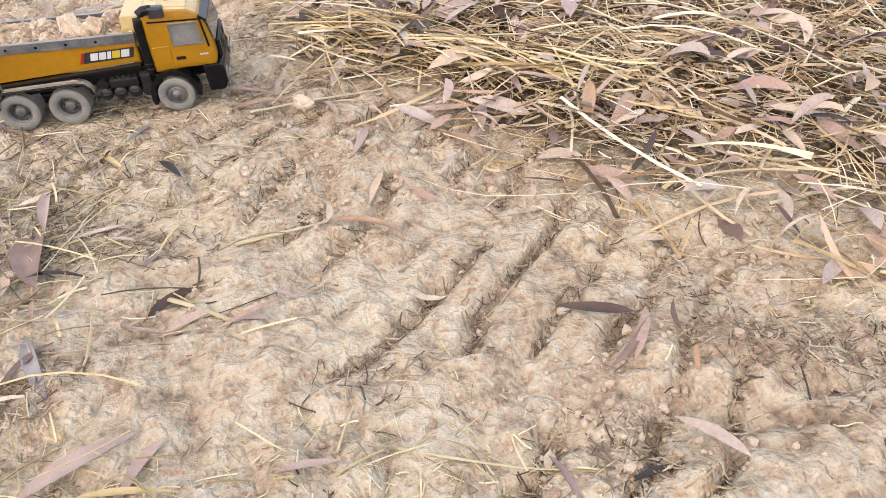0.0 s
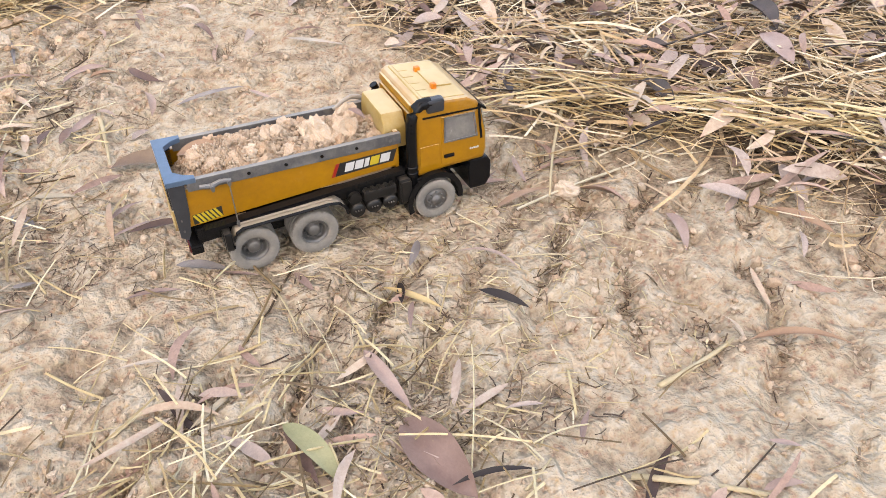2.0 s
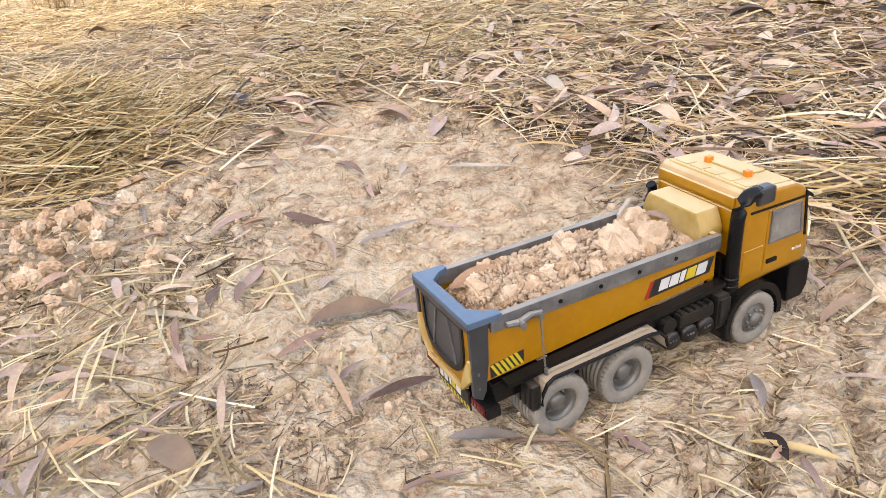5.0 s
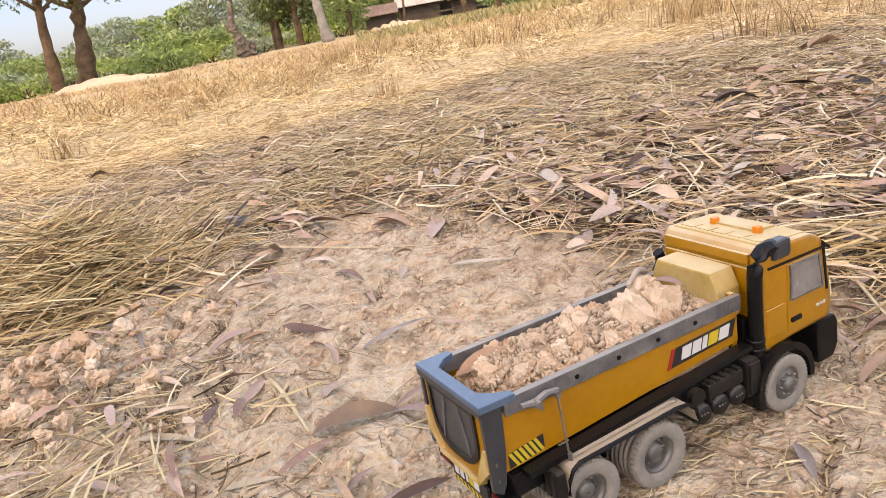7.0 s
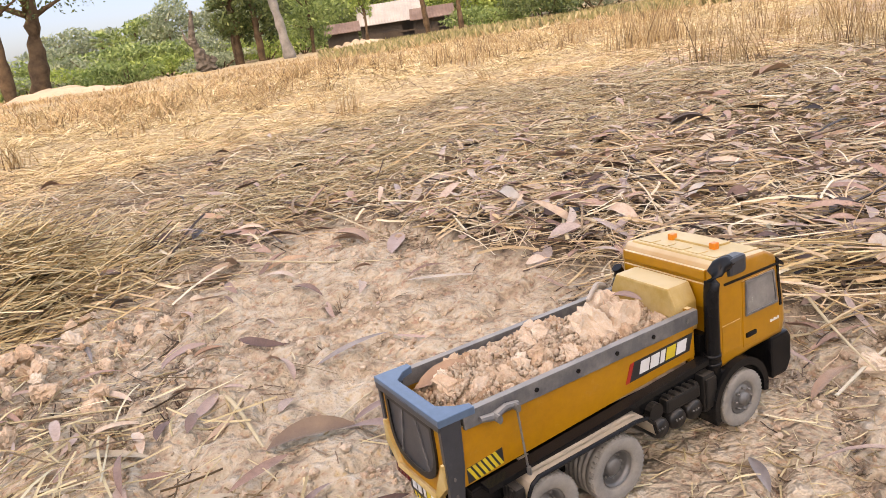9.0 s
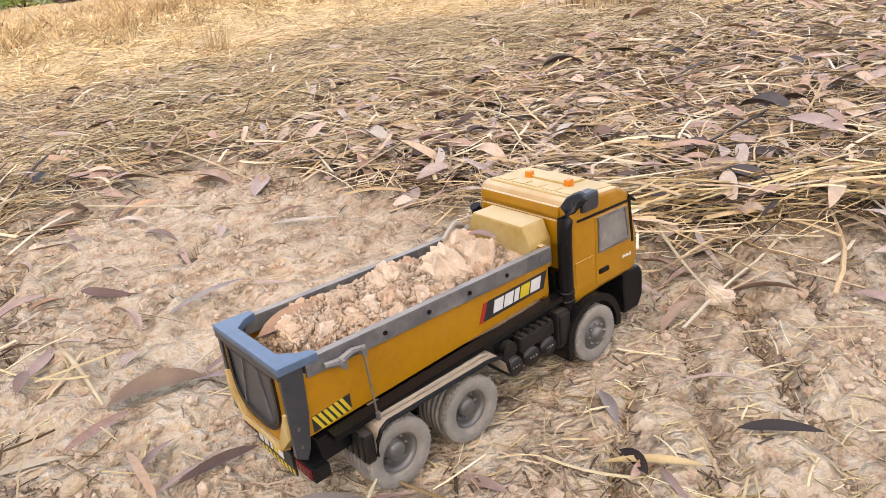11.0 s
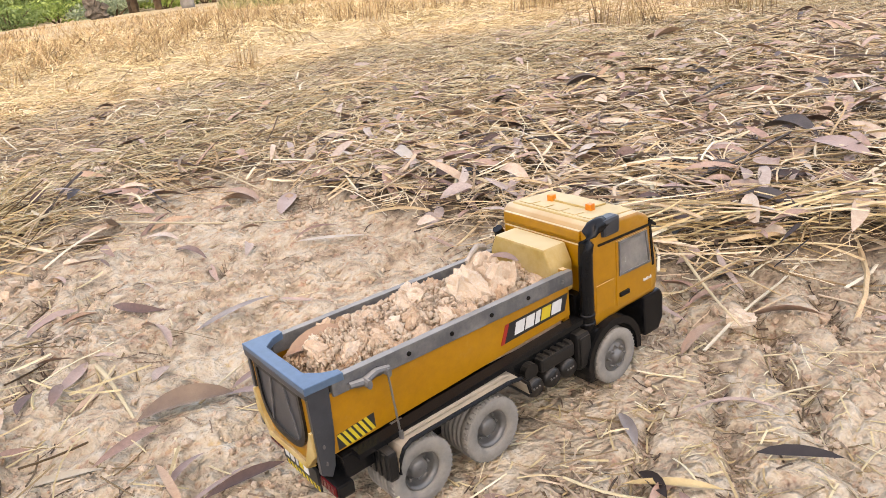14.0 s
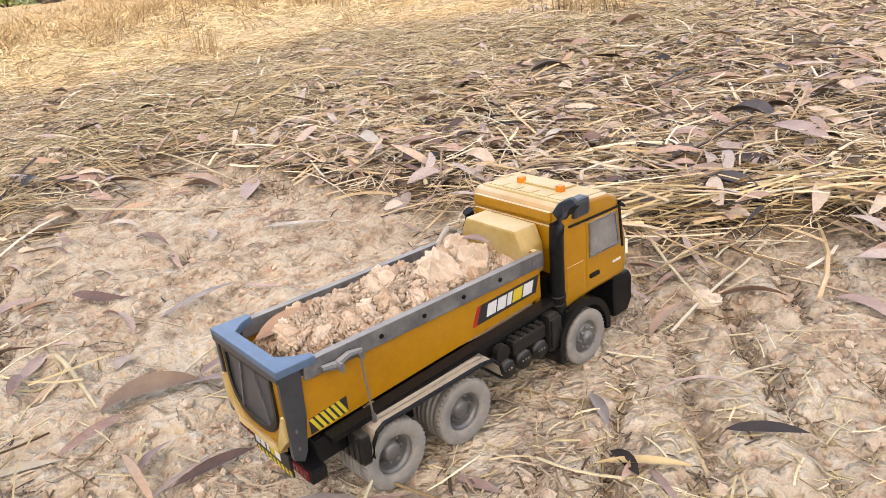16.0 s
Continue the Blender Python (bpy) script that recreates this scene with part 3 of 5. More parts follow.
made("air_dryer", BLACK_DUSTY, lambda bm: [tube(bm, [(0.150, -0.036, 0.068), (0.150, -0.070, 0.068)], 0.0095, 14), box(bm, (0.141, -0.062, 0.046), (0.156, -0.036, 0.066), 0.003)])
made("toolbox", BLACK_DUSTY, lambda bm: [box(bm, (0.2155, -0.0735, 0.036), (0.2375, -0.040, 0.083), 0.005), box(bm, (0.2185, -0.0752, 0.041), (0.2345, -0.0725, 0.078), 0.002)])


NARROW = 1.05
# rear fenders with ridges, bracket and rod on each side
def fender(s):
    top = [(-0.046, 0.052), (-0.043, 0.066), (-0.034, 0.076), (-0.020, 0.0808), (0.108, 0.0828), (0.122, 0.0800), (0.131, 0.0700), (0.134, 0.058)]

    def build(bm):
        low = [(x * 0.985 + 0.0006, z - 0.0026) for x, z in top]
        prism(bm, top + low[::-1], s * 0.032, s * 0.0805, "y")
    f = made("fender", FENDER, build, TRUCK, "long rear fender caked with tan dust")
    for y in (0.041, 0.051, 0.061, 0.071):
        made("ridge", FENDER, lambda bm: prism(bm, [(-0.024, 0.0820), (-0.020, 0.0845), (0.108, 0.0868), (0.116, 0.0835)], s * y - 0.0018, s * y + 0.0018, "y", 0.0006), f)
    made("fender_edge", BLACK, lambda bm: tube(bm, [(x, s * 0.0808, z) for x, z in top], 0.0022, 8), f)
    made("mud_bracket", BLACK_DUSTY, lambda bm: [box(bm, (-0.064, s * 0.058 - 0.022, 0.046), (-0.046, s * 0.058 + 0.022, 0.078), 0.004)] + [box(bm, (-0.066, s * 0.058 - 0.018 + 0.009 * k, 0.048), (-0.062, s * 0.058 - 0.013 + 0.009 * k, 0.076), 0.001) for k in range(4)])
    made("lift_rod", RIM, lambda bm: [tube(bm, [(-0.024, s * 0.070, 0.082), (-0.024, s * 0.0635, 0.148)], 0.0014, 8), tube(bm, [(-0.024, s * 0.070, 0.080), (-0.024, s * 0.070, 0.088)], 0.0036, 8), tube(bm, [(-0.024, s * 0.058, 0.148), (-0.024, s * 0.067, 0.148)], 0.0042, 10)], TRUCK, "thin dusty steel lift rod")
    made("tailgate_lever", RAIL_GREY, lambda bm: [tube(bm, [(-0.017, s * 0.0605, 0.149), (-0.040, s * 0.0605, 0.1515), (-0.062, s * 0.0605, 0.1470), (-0.088, s * 0.0605, 0.150)], [0.0030, 0.0034, 0.0042, 0.0030], 8), tube(bm, [(-0.062, s * 0.0600, 0.1470), (-0.062, s * 0.0690, 0.1470)], 0.0046, 10)])


fender(1)
fender(-1)

# tipper body, narrower than the wheels' track
NARROW = 0.73
FRONT, BACK = 0.222, -0.148


def bed_side(s):
    lower = lambda x: 0.080 + (x - BACK) / (FRONT - BACK) * 0.024
    side = made("bed_side", YELLOW, lambda bm: [prism(bm, [(BACK, lower(BACK)), (FRONT, lower(FRONT)), (FRONT, 0.142), (BACK, 0.142)], s * 0.0745, s * 0.0785, "y", 0.0008)])
    rail = made("bed_rail", RAIL_GREY, lambda bm: prism(bm, [(BACK + 0.035, 0.1385), (FRONT + 0.004, 0.1415), (FRONT + 0.004, 0.1590), (BACK + 0.035, 0.1560)], s * 0.0715, s * 0.0825, "y", 0.0012), TRUCK, "worn grey bed rail with dust on top")
    for k in range(6):
        x = FRONT - 0.012 - k * 0.049
        z = 0.150 - k * 0.0005
        made("bolt", BLACK if k else RIM, lambda bm: tube(bm, [(x, s * 0.0822, z), (x, s * 0.0838, z)], 0.0024, 8), rail)
    made("rear_post", STEEL_BLUE, lambda bm: [prism(bm, [(BACK - 0.006, 0.068), (BACK + 0.010, 0.062), (BACK + 0.018, 0.072), (BACK + 0.026, 0.105), (BACK + 0.030, 0.152), (BACK - 0.006, 0.153)], s * 0.0745, s * 0.0825, "y", 0.001)], TRUCK, "blue-grey rear post of the tipper")
    for z in (0.078, 0.096):
        made("bolt", RIM, lambda bm: tube(bm, [(BACK + 0.005, s * 0.0822, z), (BACK + 0.005, s * 0.0836, z)], 0.0022, 8), side)
    # hazard stripes
    made("hazard_sticker", PRINT_BLACK, lambda bm: prism(bm, [(BACK + 0.030, 0.0830), (BACK + 0.098, 0.0878), (BACK + 0.098, 0.1040), (BACK + 0.030, 0.0990)], s * 0.0784, s * 0.0789, "y"), TRUCK, "black and yellow striped sticker")
    for k in range(6):
        x = BACK + 0.0312 + k * 0.0096
        made("stripe", PRINT_YELLOW, lambda bm: prism(bm, [(x + 0.0130, 0.0834 + k * 0.0008), (x + 0.0185, 0.0838 + k * 0.0008), (x + 0.0050, 0.0990 + k * 0.0008), (x - 0.0010, 0.0986 + k * 0.0008)], s * 0.0787, s * 0.0793, "y"), side)
    # maker's sign as plain shapes
    sign = made("side_sign", PRINT_BLACK, lambda bm: prism(bm, [(0.128, 0.1080), (0.214, 0.1130), (0.220, 0.1330), (0.136, 0.1290)], s * 0.0784, s * 0.0790, "y"), TRUCK, "black sign with white, yellow and red shapes")
    for k, (x, wd) in enumerate(((0.1415, 0.0125), (0.1560, 0.0120), (0.1700, 0.0065), (0.1785, 0.0130), (0.1935, 0.0140))):
        made("mark", PRINT_YELLOW if k == 3 else WHITE, lambda bm: prism(bm, [(x, 0.1128 + k * 0.0006), (x + wd, 0.1133 + k * 0.0006), (x + wd + 0.0034, 0.1272 + k * 0.0006), (x + 0.0034, 0.1267 + k * 0.0006)], s * 0.0788, s * 0.0795, "y"), sign)
    made("red_stripe", RED, lambda bm: prism(bm, [(0.1225, 0.1076), (0.1275, 0.1079), (0.1355, 0.1290), (0.1305, 0.1286)], s * 0.0784, s * 0.0794, "y"), sign)


bed_side(1)
bed_side(-1)
made("bed_floor", YELLOW, lambda bm: prism(bm, [(-0.0745, 0.110), (-0.060, 0.092), (-0.03, 0.086), (0.03, 0.086), (0.060, 0.092), (0.0745, 0.110), (0.0745, 0.106), (0.06, 0.086), (0.03, 0.081), (-0.03, 0.081), (-0.06, 0.086), (-0.0745, 0.106)], BACK, FRONT, "x"))
made("headboard", YELLOW, lambda bm: box(bm, (FRONT - 0.005, -0.0745, 0.088), (FRONT + 0.002, 0.0745, 0.160), 0.001))
made("cab_guard", YELLOW_TOP, lambda bm: [prism(bm, [(-0.066, 0.128), (-0.066, 0.163), (-0.053, 0.1835), (0.053, 0.1835), (0.066, 0.163), (0.066, 0.128)], 0.206, 0.2385, "x", 0.003)], TRUCK, "yellow cab guard box with chamfered corners, dust and sky sheen coloured on top")

# tailgate
HALF = lambda r, zc, flat, n=18: [(r * math.copysign(abs(math.cos(a)) ** 0.75, math.cos(a)), zc - flat * abs(math.sin(a)) ** 0.8) for a in np.linspace(0, math.pi, n)]
gate_outline = [(0.0735, 0.1525)] + HALF(0.0735, 0.106, 0.040) + [(-0.0735, 0.1525)]
made("tailgate", YELLOW, lambda bm: prism(bm, gate_outline, BACK - 0.003, BACK + 0.005, "x", 0.0012), TRUCK)
inner = [(0.060, 0.147)] + HALF(0.060, 0.118, 0.040) + [(-0.060, 0.147)]
inset = made("tailgate_panel", STEEL_BLUE, lambda bm: prism(bm, [(y * 0.93, 0.145 + (z - 0.145) * 0.93) for y, z in inner], BACK - 0.0045, BACK - 0.002, "x"), TRUCK, "scratched dark grey panel of the tailgate")


def rim_strip(bm):
    for a, b in zip(inner, inner[1:]):
        a2, b2 = [(p[0] * 0.90, 0.145 + (p[1] - 0.145) * 0.90) for p in (a, b)]
        prism(bm, [a, b, b2, a2], BACK - 0.0075, BACK - 0.003, "x")
    prism(bm, [(0.058, 0.147), (-0.058, 0.147), (-0.056, 0.142), (0.056, 0.142)], BACK - 0.0075, BACK - 0.003, "x")


made("panel_border", BLACK_DUSTY, rim_strip, inset)
for s in (1, -1):
    made("panel_rib", RAIL_GREY, lambda bm: prism(bm, [(s * 0.014, 0.143), (s * 0.0175, 0.143), (s * 0.0375, 0.086), (s * 0.034, 0.0845)], BACK - 0.0068, BACK - 0.004, "x"), inset)
    made("lower_chute", YELLOW_TOP, lambda bm: prism(bm, [(s * 0.0735, 0.112), (s * 0.078, 0.112), (s * 0.078, 0.087), (s * 0.050, 0.0650), (s * 0.045, 0.0680)], BACK - 0.010, BACK + 0.004, "x", 0.001))
made("chute_lip", YELLOW_TOP, lambda bm: prism(bm, [(BACK - 0.012, 0.0660), (BACK + 0.004, 0.0635), (BACK + 0.004, 0.0680), (BACK - 0.010, 0.0715)], -0.052, 0.052, "y", 0.001), TRUCK, "dusty yellow chute lip")
LIP = [(BACK - 0.009, -0.0835), (BACK + 0.056, -0.0835), (BACK + 0.056, -0.0715), (BACK + 0.034, -0.0640), (BACK + 0.014, -0.0480), (BACK + 0.014, 0.0480), (BACK + 0.034, 0.0640), (BACK + 0.056, 0.0715), (BACK + 0.056, 0.0835), (BACK - 0.009, 0.0835)]
made("rear_lip", LIP_SKY_TINT, lambda bm: prism(bm, LIP, 0.1515, 0.1590, "z", 0.0012), TRUCK, "grey metal lip round the rear of the bed, sky's blue in its colour")
made("rear_beam", STEEL_BLUE, lambda bm: box(bm, (BACK - 0.009, -0.082, 0.1465), (BACK + 0.006, 0.082, 0.1550), 0.001))

# rear bumper
NARROW = 0.95
bumper = made("rear_bumper", BLACK, lambda bm: [box(bm, (-0.140, -0.072, 0.0460), (-0.112, 0.072, 0.0600), 0.002), box(bm, (-0.116, -0.03, 0.03), (-0.106, 0.03, 0.075), 0.002)])
for s in (1, -1):
    made("tail_lamp", DARK_RED, lambda bm: [box(bm, (-0.1425, s * 0.054 - 0.014, 0.0480), (-0.1385, s * 0.054 + 0.014, 0.0585), 0.0012)] + [box(bm, (-0.1432, s * 0.054 - 0.012 + 0.007 * k, 0.050), (-0.142, s * 0.054 - 0.0085 + 0.007 * k, 0.057)) for k in range(4)], bumper, "dark red tail lamp")
plate = made("rear_sign", PRINT_BLACK, lambda bm: box(bm, (-0.1445, -0.036, 0.0440), (-0.139, 0.036, 0.0620), 0.001), bumper, "black rear sign with white shapes")
for k, (y, wd) in enumerate(((0.022, 0.008), (0.0115, 0.0075), (0.003, 0.004), (-0.0075, 0.008), (-0.019, 0.010))):
    made("mark", PRINT_YELLOW if k == 3 else WHITE, lambda bm: box(bm, (-0.1453, y - wd * 0.0, 0.0485), (-0.1443, y + wd, 0.0585)), TRUCK)
skirt = made("striped_skirt", PRINT_BLACK, lambda bm: box(bm, (-0.142, -0.036, 0.0365), (-0.139, 0.036, 0.0440)), bumper, "black and yellow striped skirt")
for k in range(9):
    y = -0.035 + k * 0.0078
    made("stripe", PRINT_YELLOW, lambda bm: prism(bm, [(y, 0.0368), (y + 0.0036, 0.0368), (y + 0.0062, 0.0436), (y + 0.0026, 0.0436)], -0.1428, -0.1419, "x"), TRUCK)

NARROW = 1.0
# truck stands on the track
TRUCK_POSE = pose(*TRUCK_AT, -0.0055, 0.4, 0.0, TRUCK_YAW)
TRUCK.matrix_world = TRUCK_POSE

NARROW = 0.73
# ---- the load: a heap of dry soil clods ----
LOAD = empty("soil_load", TRUCK_POSE, "heap of dry pinkish-tan soil clods filling the truck bed", "soil")


def heap(x, y):
    t = (x - BACK) / (FRONT - BACK)
    crown = 0.138 + 0.020 * math.sin(math.pi * min(1, max(0, t * 0.95 + 0.02))) ** 0.7 - 0.028 * max(0, 0.25 - t) / 0.25
    return crown - 0.018 * (abs(y) / 0.07) ** 2.2


def heap_mesh(bm):
    nx, ny = 90, 40
    g = []
    for i in range(nx + 1):
        x = BACK + 0.012 + (FRONT - 0.010 - BACK - 0.012) * i / nx
        for j in range(ny + 1):
            y = -0.0735 + 0.147 * j / ny
            z = heap(x, y) + 0.006 * noise.noise(Vector((x * 50, y * 50, 0))) + 0.004 * noise.noise(Vector((x * 130, y * 130, 3)))
            g.append(bm.verts.new((x, y, z)))
    for i in range(nx):
        for j in range(ny):
            a = i * (ny + 1) + j
            bm.faces.new((g[a], g[a + ny + 1], g[a + ny + 2], g[a + 1]))
    edge = [bm.verts.new((v.co.x, v.co.y, 0.092)) for v in g]
    made_faces = []
    for i in range(nx):
        for a, b in ((i * (ny + 1), (i + 1) * (ny + 1)), (i * (ny + 1) + ny, (i + 1) * (ny + 1) + ny)):
            bm.faces.new((g[a], g[b], edge[b], edge[a]))
    for j in range(ny):
        for a in (j, nx * (ny + 1) + j):
            bm.faces.new((g[a], g[a + 1], edge[a + 1], edge[a]))
    bmesh.ops.delete(bm, geom=[v for v in edge if not v.link_faces], context="VERTS")


made("fine_soil", CLOD, heap_mesh, LOAD, "", True)
CLOD_SHAPES = []
for k in range(9):
    bm = bmesh.new()
    seed = random.Random(100 + k)
    for _ in range(22):
        d = Vector([seed.gauss(0, 1) for _ in range(3)]).normalized()
        bm.verts.new(d * seed.uniform(0.72, 1.08))
    hull = bmesh.ops.convex_hull(bm, input=bm.verts)
    bmesh.ops.delete(bm, geom=list({v for v in hull["geom_interior"] if isinstance(v, bmesh.types.BMVert)}), context="VERTS")
    bmesh.ops.subdivide_edges(bm, edges=bm.edges, cuts=3, fractal=0.5, seed=k, use_grid_fill=True)
    off = Vector((k * 7.3, k * 3.1, 0))
    for v in bm.verts:
        v.co *= 1 + 0.26 * noise.noise(v.co * 2.2 + off) + 0.26 * noise.noise(v.co * 4.6 + off) + 0.12 * noise.noise(v.co * 11 + off)
    me = bpy.data.meshes.new("clod")
    bm.to_mesh(me)
    bm.free()
    me.materials.append(CLOD_PIECE)
    CLOD_SHAPES.append(me)


def clod(parent, x, y, z, size, rng, shape=None):
    ob = new("clod", CLOD_SHAPES[rng.randrange(9) if shape is None else shape])
    ob.parent = parent
    ob.matrix_basis = Matrix.LocRotScale((along(x), y * NARROW, z), Euler([rng.uniform(0, 6.28) for _ in range(3)]), (size * rng.uniform(0.85, 1.2), size * rng.uniform(0.8, 1.1), size * rng.uniform(0.7, 0.95)))
    return ob


rng = random.Random(12)
for x, y, size in ((0.196, -0.050, 0.017), (0.178, 0.046, 0.025), (0.158, -0.022, 0.028), (0.118, -0.018, 0.029), (0.110, 0.040, 0.015), (0.072, 0.008, 0.017), (0.060, 0.030, 0.013), (0.045, -0.030, 0.017), (0.020, 0.012, 0.014),
                   (-0.010, -0.026, 0.013), (-0.030, 0.042, 0.016), (-0.070, 0.004, 0.019), (-0.085, 0.046, 0.017), (0.200, 0.006, 0.012), (0.170, -0.056, 0.013), (-0.095, -0.030, 0.012), (0.085, -0.052, 0.012)):
    clod(LOAD, x, y, heap(x, y) + size * 0.20, size, rng)
for _ in range(300):
    x, y = rng.uniform(BACK + 0.020, FRONT - 0.014), rng.uniform(-0.068, 0.068)
    size = 0.0026 + 0.0120 * rng.random() ** 2.4
    clod(LOAD, x, y, heap(x, y) + size * 0.25, size, rng)


ball = bmesh.new()
bmesh.ops.create_icosphere(ball, subdivisions=1, radius=1.0)
ICO = np.array([v.co for v in ball.verts])
ICO_FACES = np.array([[v.index for v in face.verts] for face in ball.faces])
ball.free()


def crumb_layer(bm):
    for _ in range(2200):
        x, y, s = rng.uniform(BACK + 0.016, FRONT - 0.012), rng.uniform(-0.071, 0.071), 0.0012 + 0.0034 * rng.random() ** 2
        c = Vector((x, y, heap(x, y) + 0.004 + rng.uniform(0, 0.004)))
        vs = [bm.verts.new(c + Vector(d) * s * rng.uniform(0.75, 1.25)) for d in ICO]
        for face in ICO_FACES:
            bm.faces.new([vs[i] for i in face])


tagged(made("crumb_layer", CLOD, crumb_layer, LOAD), kind="stuff")


def on_truck(name, verts, faces, material, m, label, category):
    ob = new(name, mesh_from(name, verts, faces, material, True))
    ob.matrix_world = TRUCK_POSE @ m
    return tagged(ob, label, category)


v = leaf_grid(0.075, 0.026, 0.04, 0.5, 0.03, 0.5)
on_truck("dry_leaf", v, grid_faces(10, 5), LEAF_MAT["rust"], Matrix.Translation((along(-0.110), 0.030, 0.150)) @ Euler((0.3, -0.12, -0.45)).to_matrix().to_4x4(), "rust-pink dry leaf lying on the load", "leaf")
v = leaf_grid(0.034, 0.009, 0.06, 0.6, 0.02, 0.4)
on_truck("dry_leaf", v, grid_faces(10, 5), LEAF_MAT["mauve"], Matrix.Translation((along(0.175), 0.012, 0.172)) @ Euler((0.3, 0.1, -1.1)).to_matrix().to_4x4(), "small mauve dry leaf on the load", "leaf")
bm = bmesh.new()
tube(bm, [(0.170, 0.036, 0.164), (0.190, 0.048, 0.167), (0.205, 0.058, 0.166), (0.222, 0.066, 0.158), (0.232, 0.072, 0.144)], [0.0022, 0.003, 0.0036, 0.0042, 0.002], 7)
me = bpy.data.meshes.new("dry_stem")
bm.to_mesh(me)
bm.free()
me.materials.append(LEAF_MAT["pale"])
twig = new("straw_stalk", me)
twig.matrix_world = TRUCK_POSE
tagged(twig, "pale dry stem hanging over the truck bed's side", "stem")


# ---- behind the field: trees, bushes, a farmhouse ----
BARK = plain("rough_bark", (0.085, 0.056, 0.036), (0.22, 0.15, 0.095), 9, 0.95, 0.0, 1.0, 0.15, (0.24, 0.17, 0.12), 0.1, 0.06)
PALE_BARK = plain("pale_bark", (0.20, 0.19, 0.175), (0.40, 0.38, 0.35), 8, 0.9, 0.0, 0.8, 0.3, (0.10, 0.085, 0.07), 0.1, 0.04)
DEAD_WOOD = plain("dead_wood", (0.09, 0.078, 0.066), (0.24, 0.205, 0.17), 10, 0.95, 0.0, 1.0, 0.2, (0.04, 0.03, 0.025), 0.1, 0.05)
# the dull greens hold distance haze as a paler, bluish leaf colour
GREENS = [litter("foliage_" + k, stops, 2, 0.6, True, 0.3) for k, stops in (
    ("mid", [(0, (0.121, 0.189, 0.054)), (0.5, (0.230, 0.338, 0.101)), (1, (0.378, 0.486, 0.176))]),
    ("bright", [(0, (0.149, 0.243, 0.047)), (0.5, (0.284, 0.405, 0.088)), (1, (0.432, 0.540, 0.162))]),
    ("dull", [(0, (0.189, 0.257, 0.155)), (0.5, (0.284, 0.365, 0.223)), (1, (0.405, 0.472, 0.311))]),
    ("dark", [(0, (0.054, 0.095, 0.027)), (0.5, (0.108, 0.162, 0.054)), (1, (0.216, 0.270, 0.095))]))]
BR = np.random.RandomState(77)


def foliage(blobs, n, size):
    """Many small leaf sprays spread over the outer parts of several masses."""
    vol = np.array([b[3] * b[4] * b[5] for b in blobs]) ** 0.67
    pick = BR.choice(len(blobs), n, p=vol / vol.sum())
    b = np.array(blobs)[pick]
    d = BR.normal(0, 1, (n, 3))
    d /= np.linalg.norm(d, axis=1, keepdims=True)
    c = b[:, :3] + d * b[:, 3:] * (BR.uniform(0.25, 1.12, n) ** 0.6)[:, None]
    u = BR.normal(0, 1, (n, 3))
    u /= np.linalg.norm(u, axis=1, keepdims=True)
    w = np.cross(u, BR.normal(0, 1, (n, 3)))
    w /= np.linalg.norm(w, axis=1, keepdims=True)
    s = (size * BR.uniform(0.5, 1.3, n))[:, None]
    v = np.stack([c - u * s, c + w * s * 0.42, c + u * s, c - w * s * 0.42], 1).reshape(-1, 3)
    return v, np.arange(n * 4).reshape(-1, 4)


def place(az, dist):
    """A spot seen in that bearing from the path's end."""
    x, y = -0.92 + dist * math.sin(radians(az)), 0.77 + dist * math.cos(radians(az))
    return x, y, float(height(x, y))


def limb(bm, a, b, r0, r1, wob=0.06, n=6, rough=0.0):
    a, b = Vector(a), Vector(b)
    ln = (b - a).length
    sway = (BR.normal(0, wob), BR.normal(0, wob))
    pts = [a.lerp(b, i / n) + Vector((sway[0] + BR.normal(0, wob * 0.3), sway[1], 0)) * ln * 0.25 * math.sin(math.pi * i / n) for i in range(n + 1)]
    before = len(bm.verts)
    tube(bm, pts, [(r0 + (r1 - r0) * i / n) * (1 + rough * BR.normal(0, 0.5)) for i in range(n + 1)], 14 if rough else 9)
    if rough:
        bm.verts.ensure_lookup_table()
        for vert in bm.verts[before:]:
            vert.co += noise.noise_vector(vert.co * (1.6 / r0)) * r0 * rough


def tree(az, dist, tall, spread, tone, label, trunk=0.12, n=900, leaf_size=0.3, lean=0.0, clear=0.35, bark=None, group="trees behind the field"):
    x, y, z = place(az, dist)
    t = empty("tree", pose(x, y, z), label, "tree", group)
    bm = bmesh.new()
    top = (lean * tall, 0, tall * 0.75)
    limb(bm, (0, 0, -0.1), top, trunk, trunk * 0.45, 0.05, 16, 0.22)
    blobs = []
    for k in range(9):
        a = k * 2.4 + BR.uniform(0, 1)
        h = tall * (clear + (0.95 - clear) * (k + 0.5) / 9)
        r = spread * (1.0 - 0.45 * abs((k + 0.5) / 9 - 0.4))
        c = (lean * h + r * 0.55 * math.cos(a), r * 0.55 * math.sin(a), h)
        limb(bm, (lean * h * 0.8, 0, h * 0.78), c, trunk * 0.4, trunk * 0.1, 0.2, 4)
        blobs.append((*c, r * BR.uniform(0.4, 0.62), r * BR.uniform(0.4, 0.62), tall * BR.uniform(0.09, 0.15)))
    part("trunk", bm, bark or BARK, t, "", True)
    v, f = foliage(blobs, n, leaf_size)
    crown = new("crown", mesh_from("crown", v, f, GREENS[tone]))
    crown.parent = t
    return t


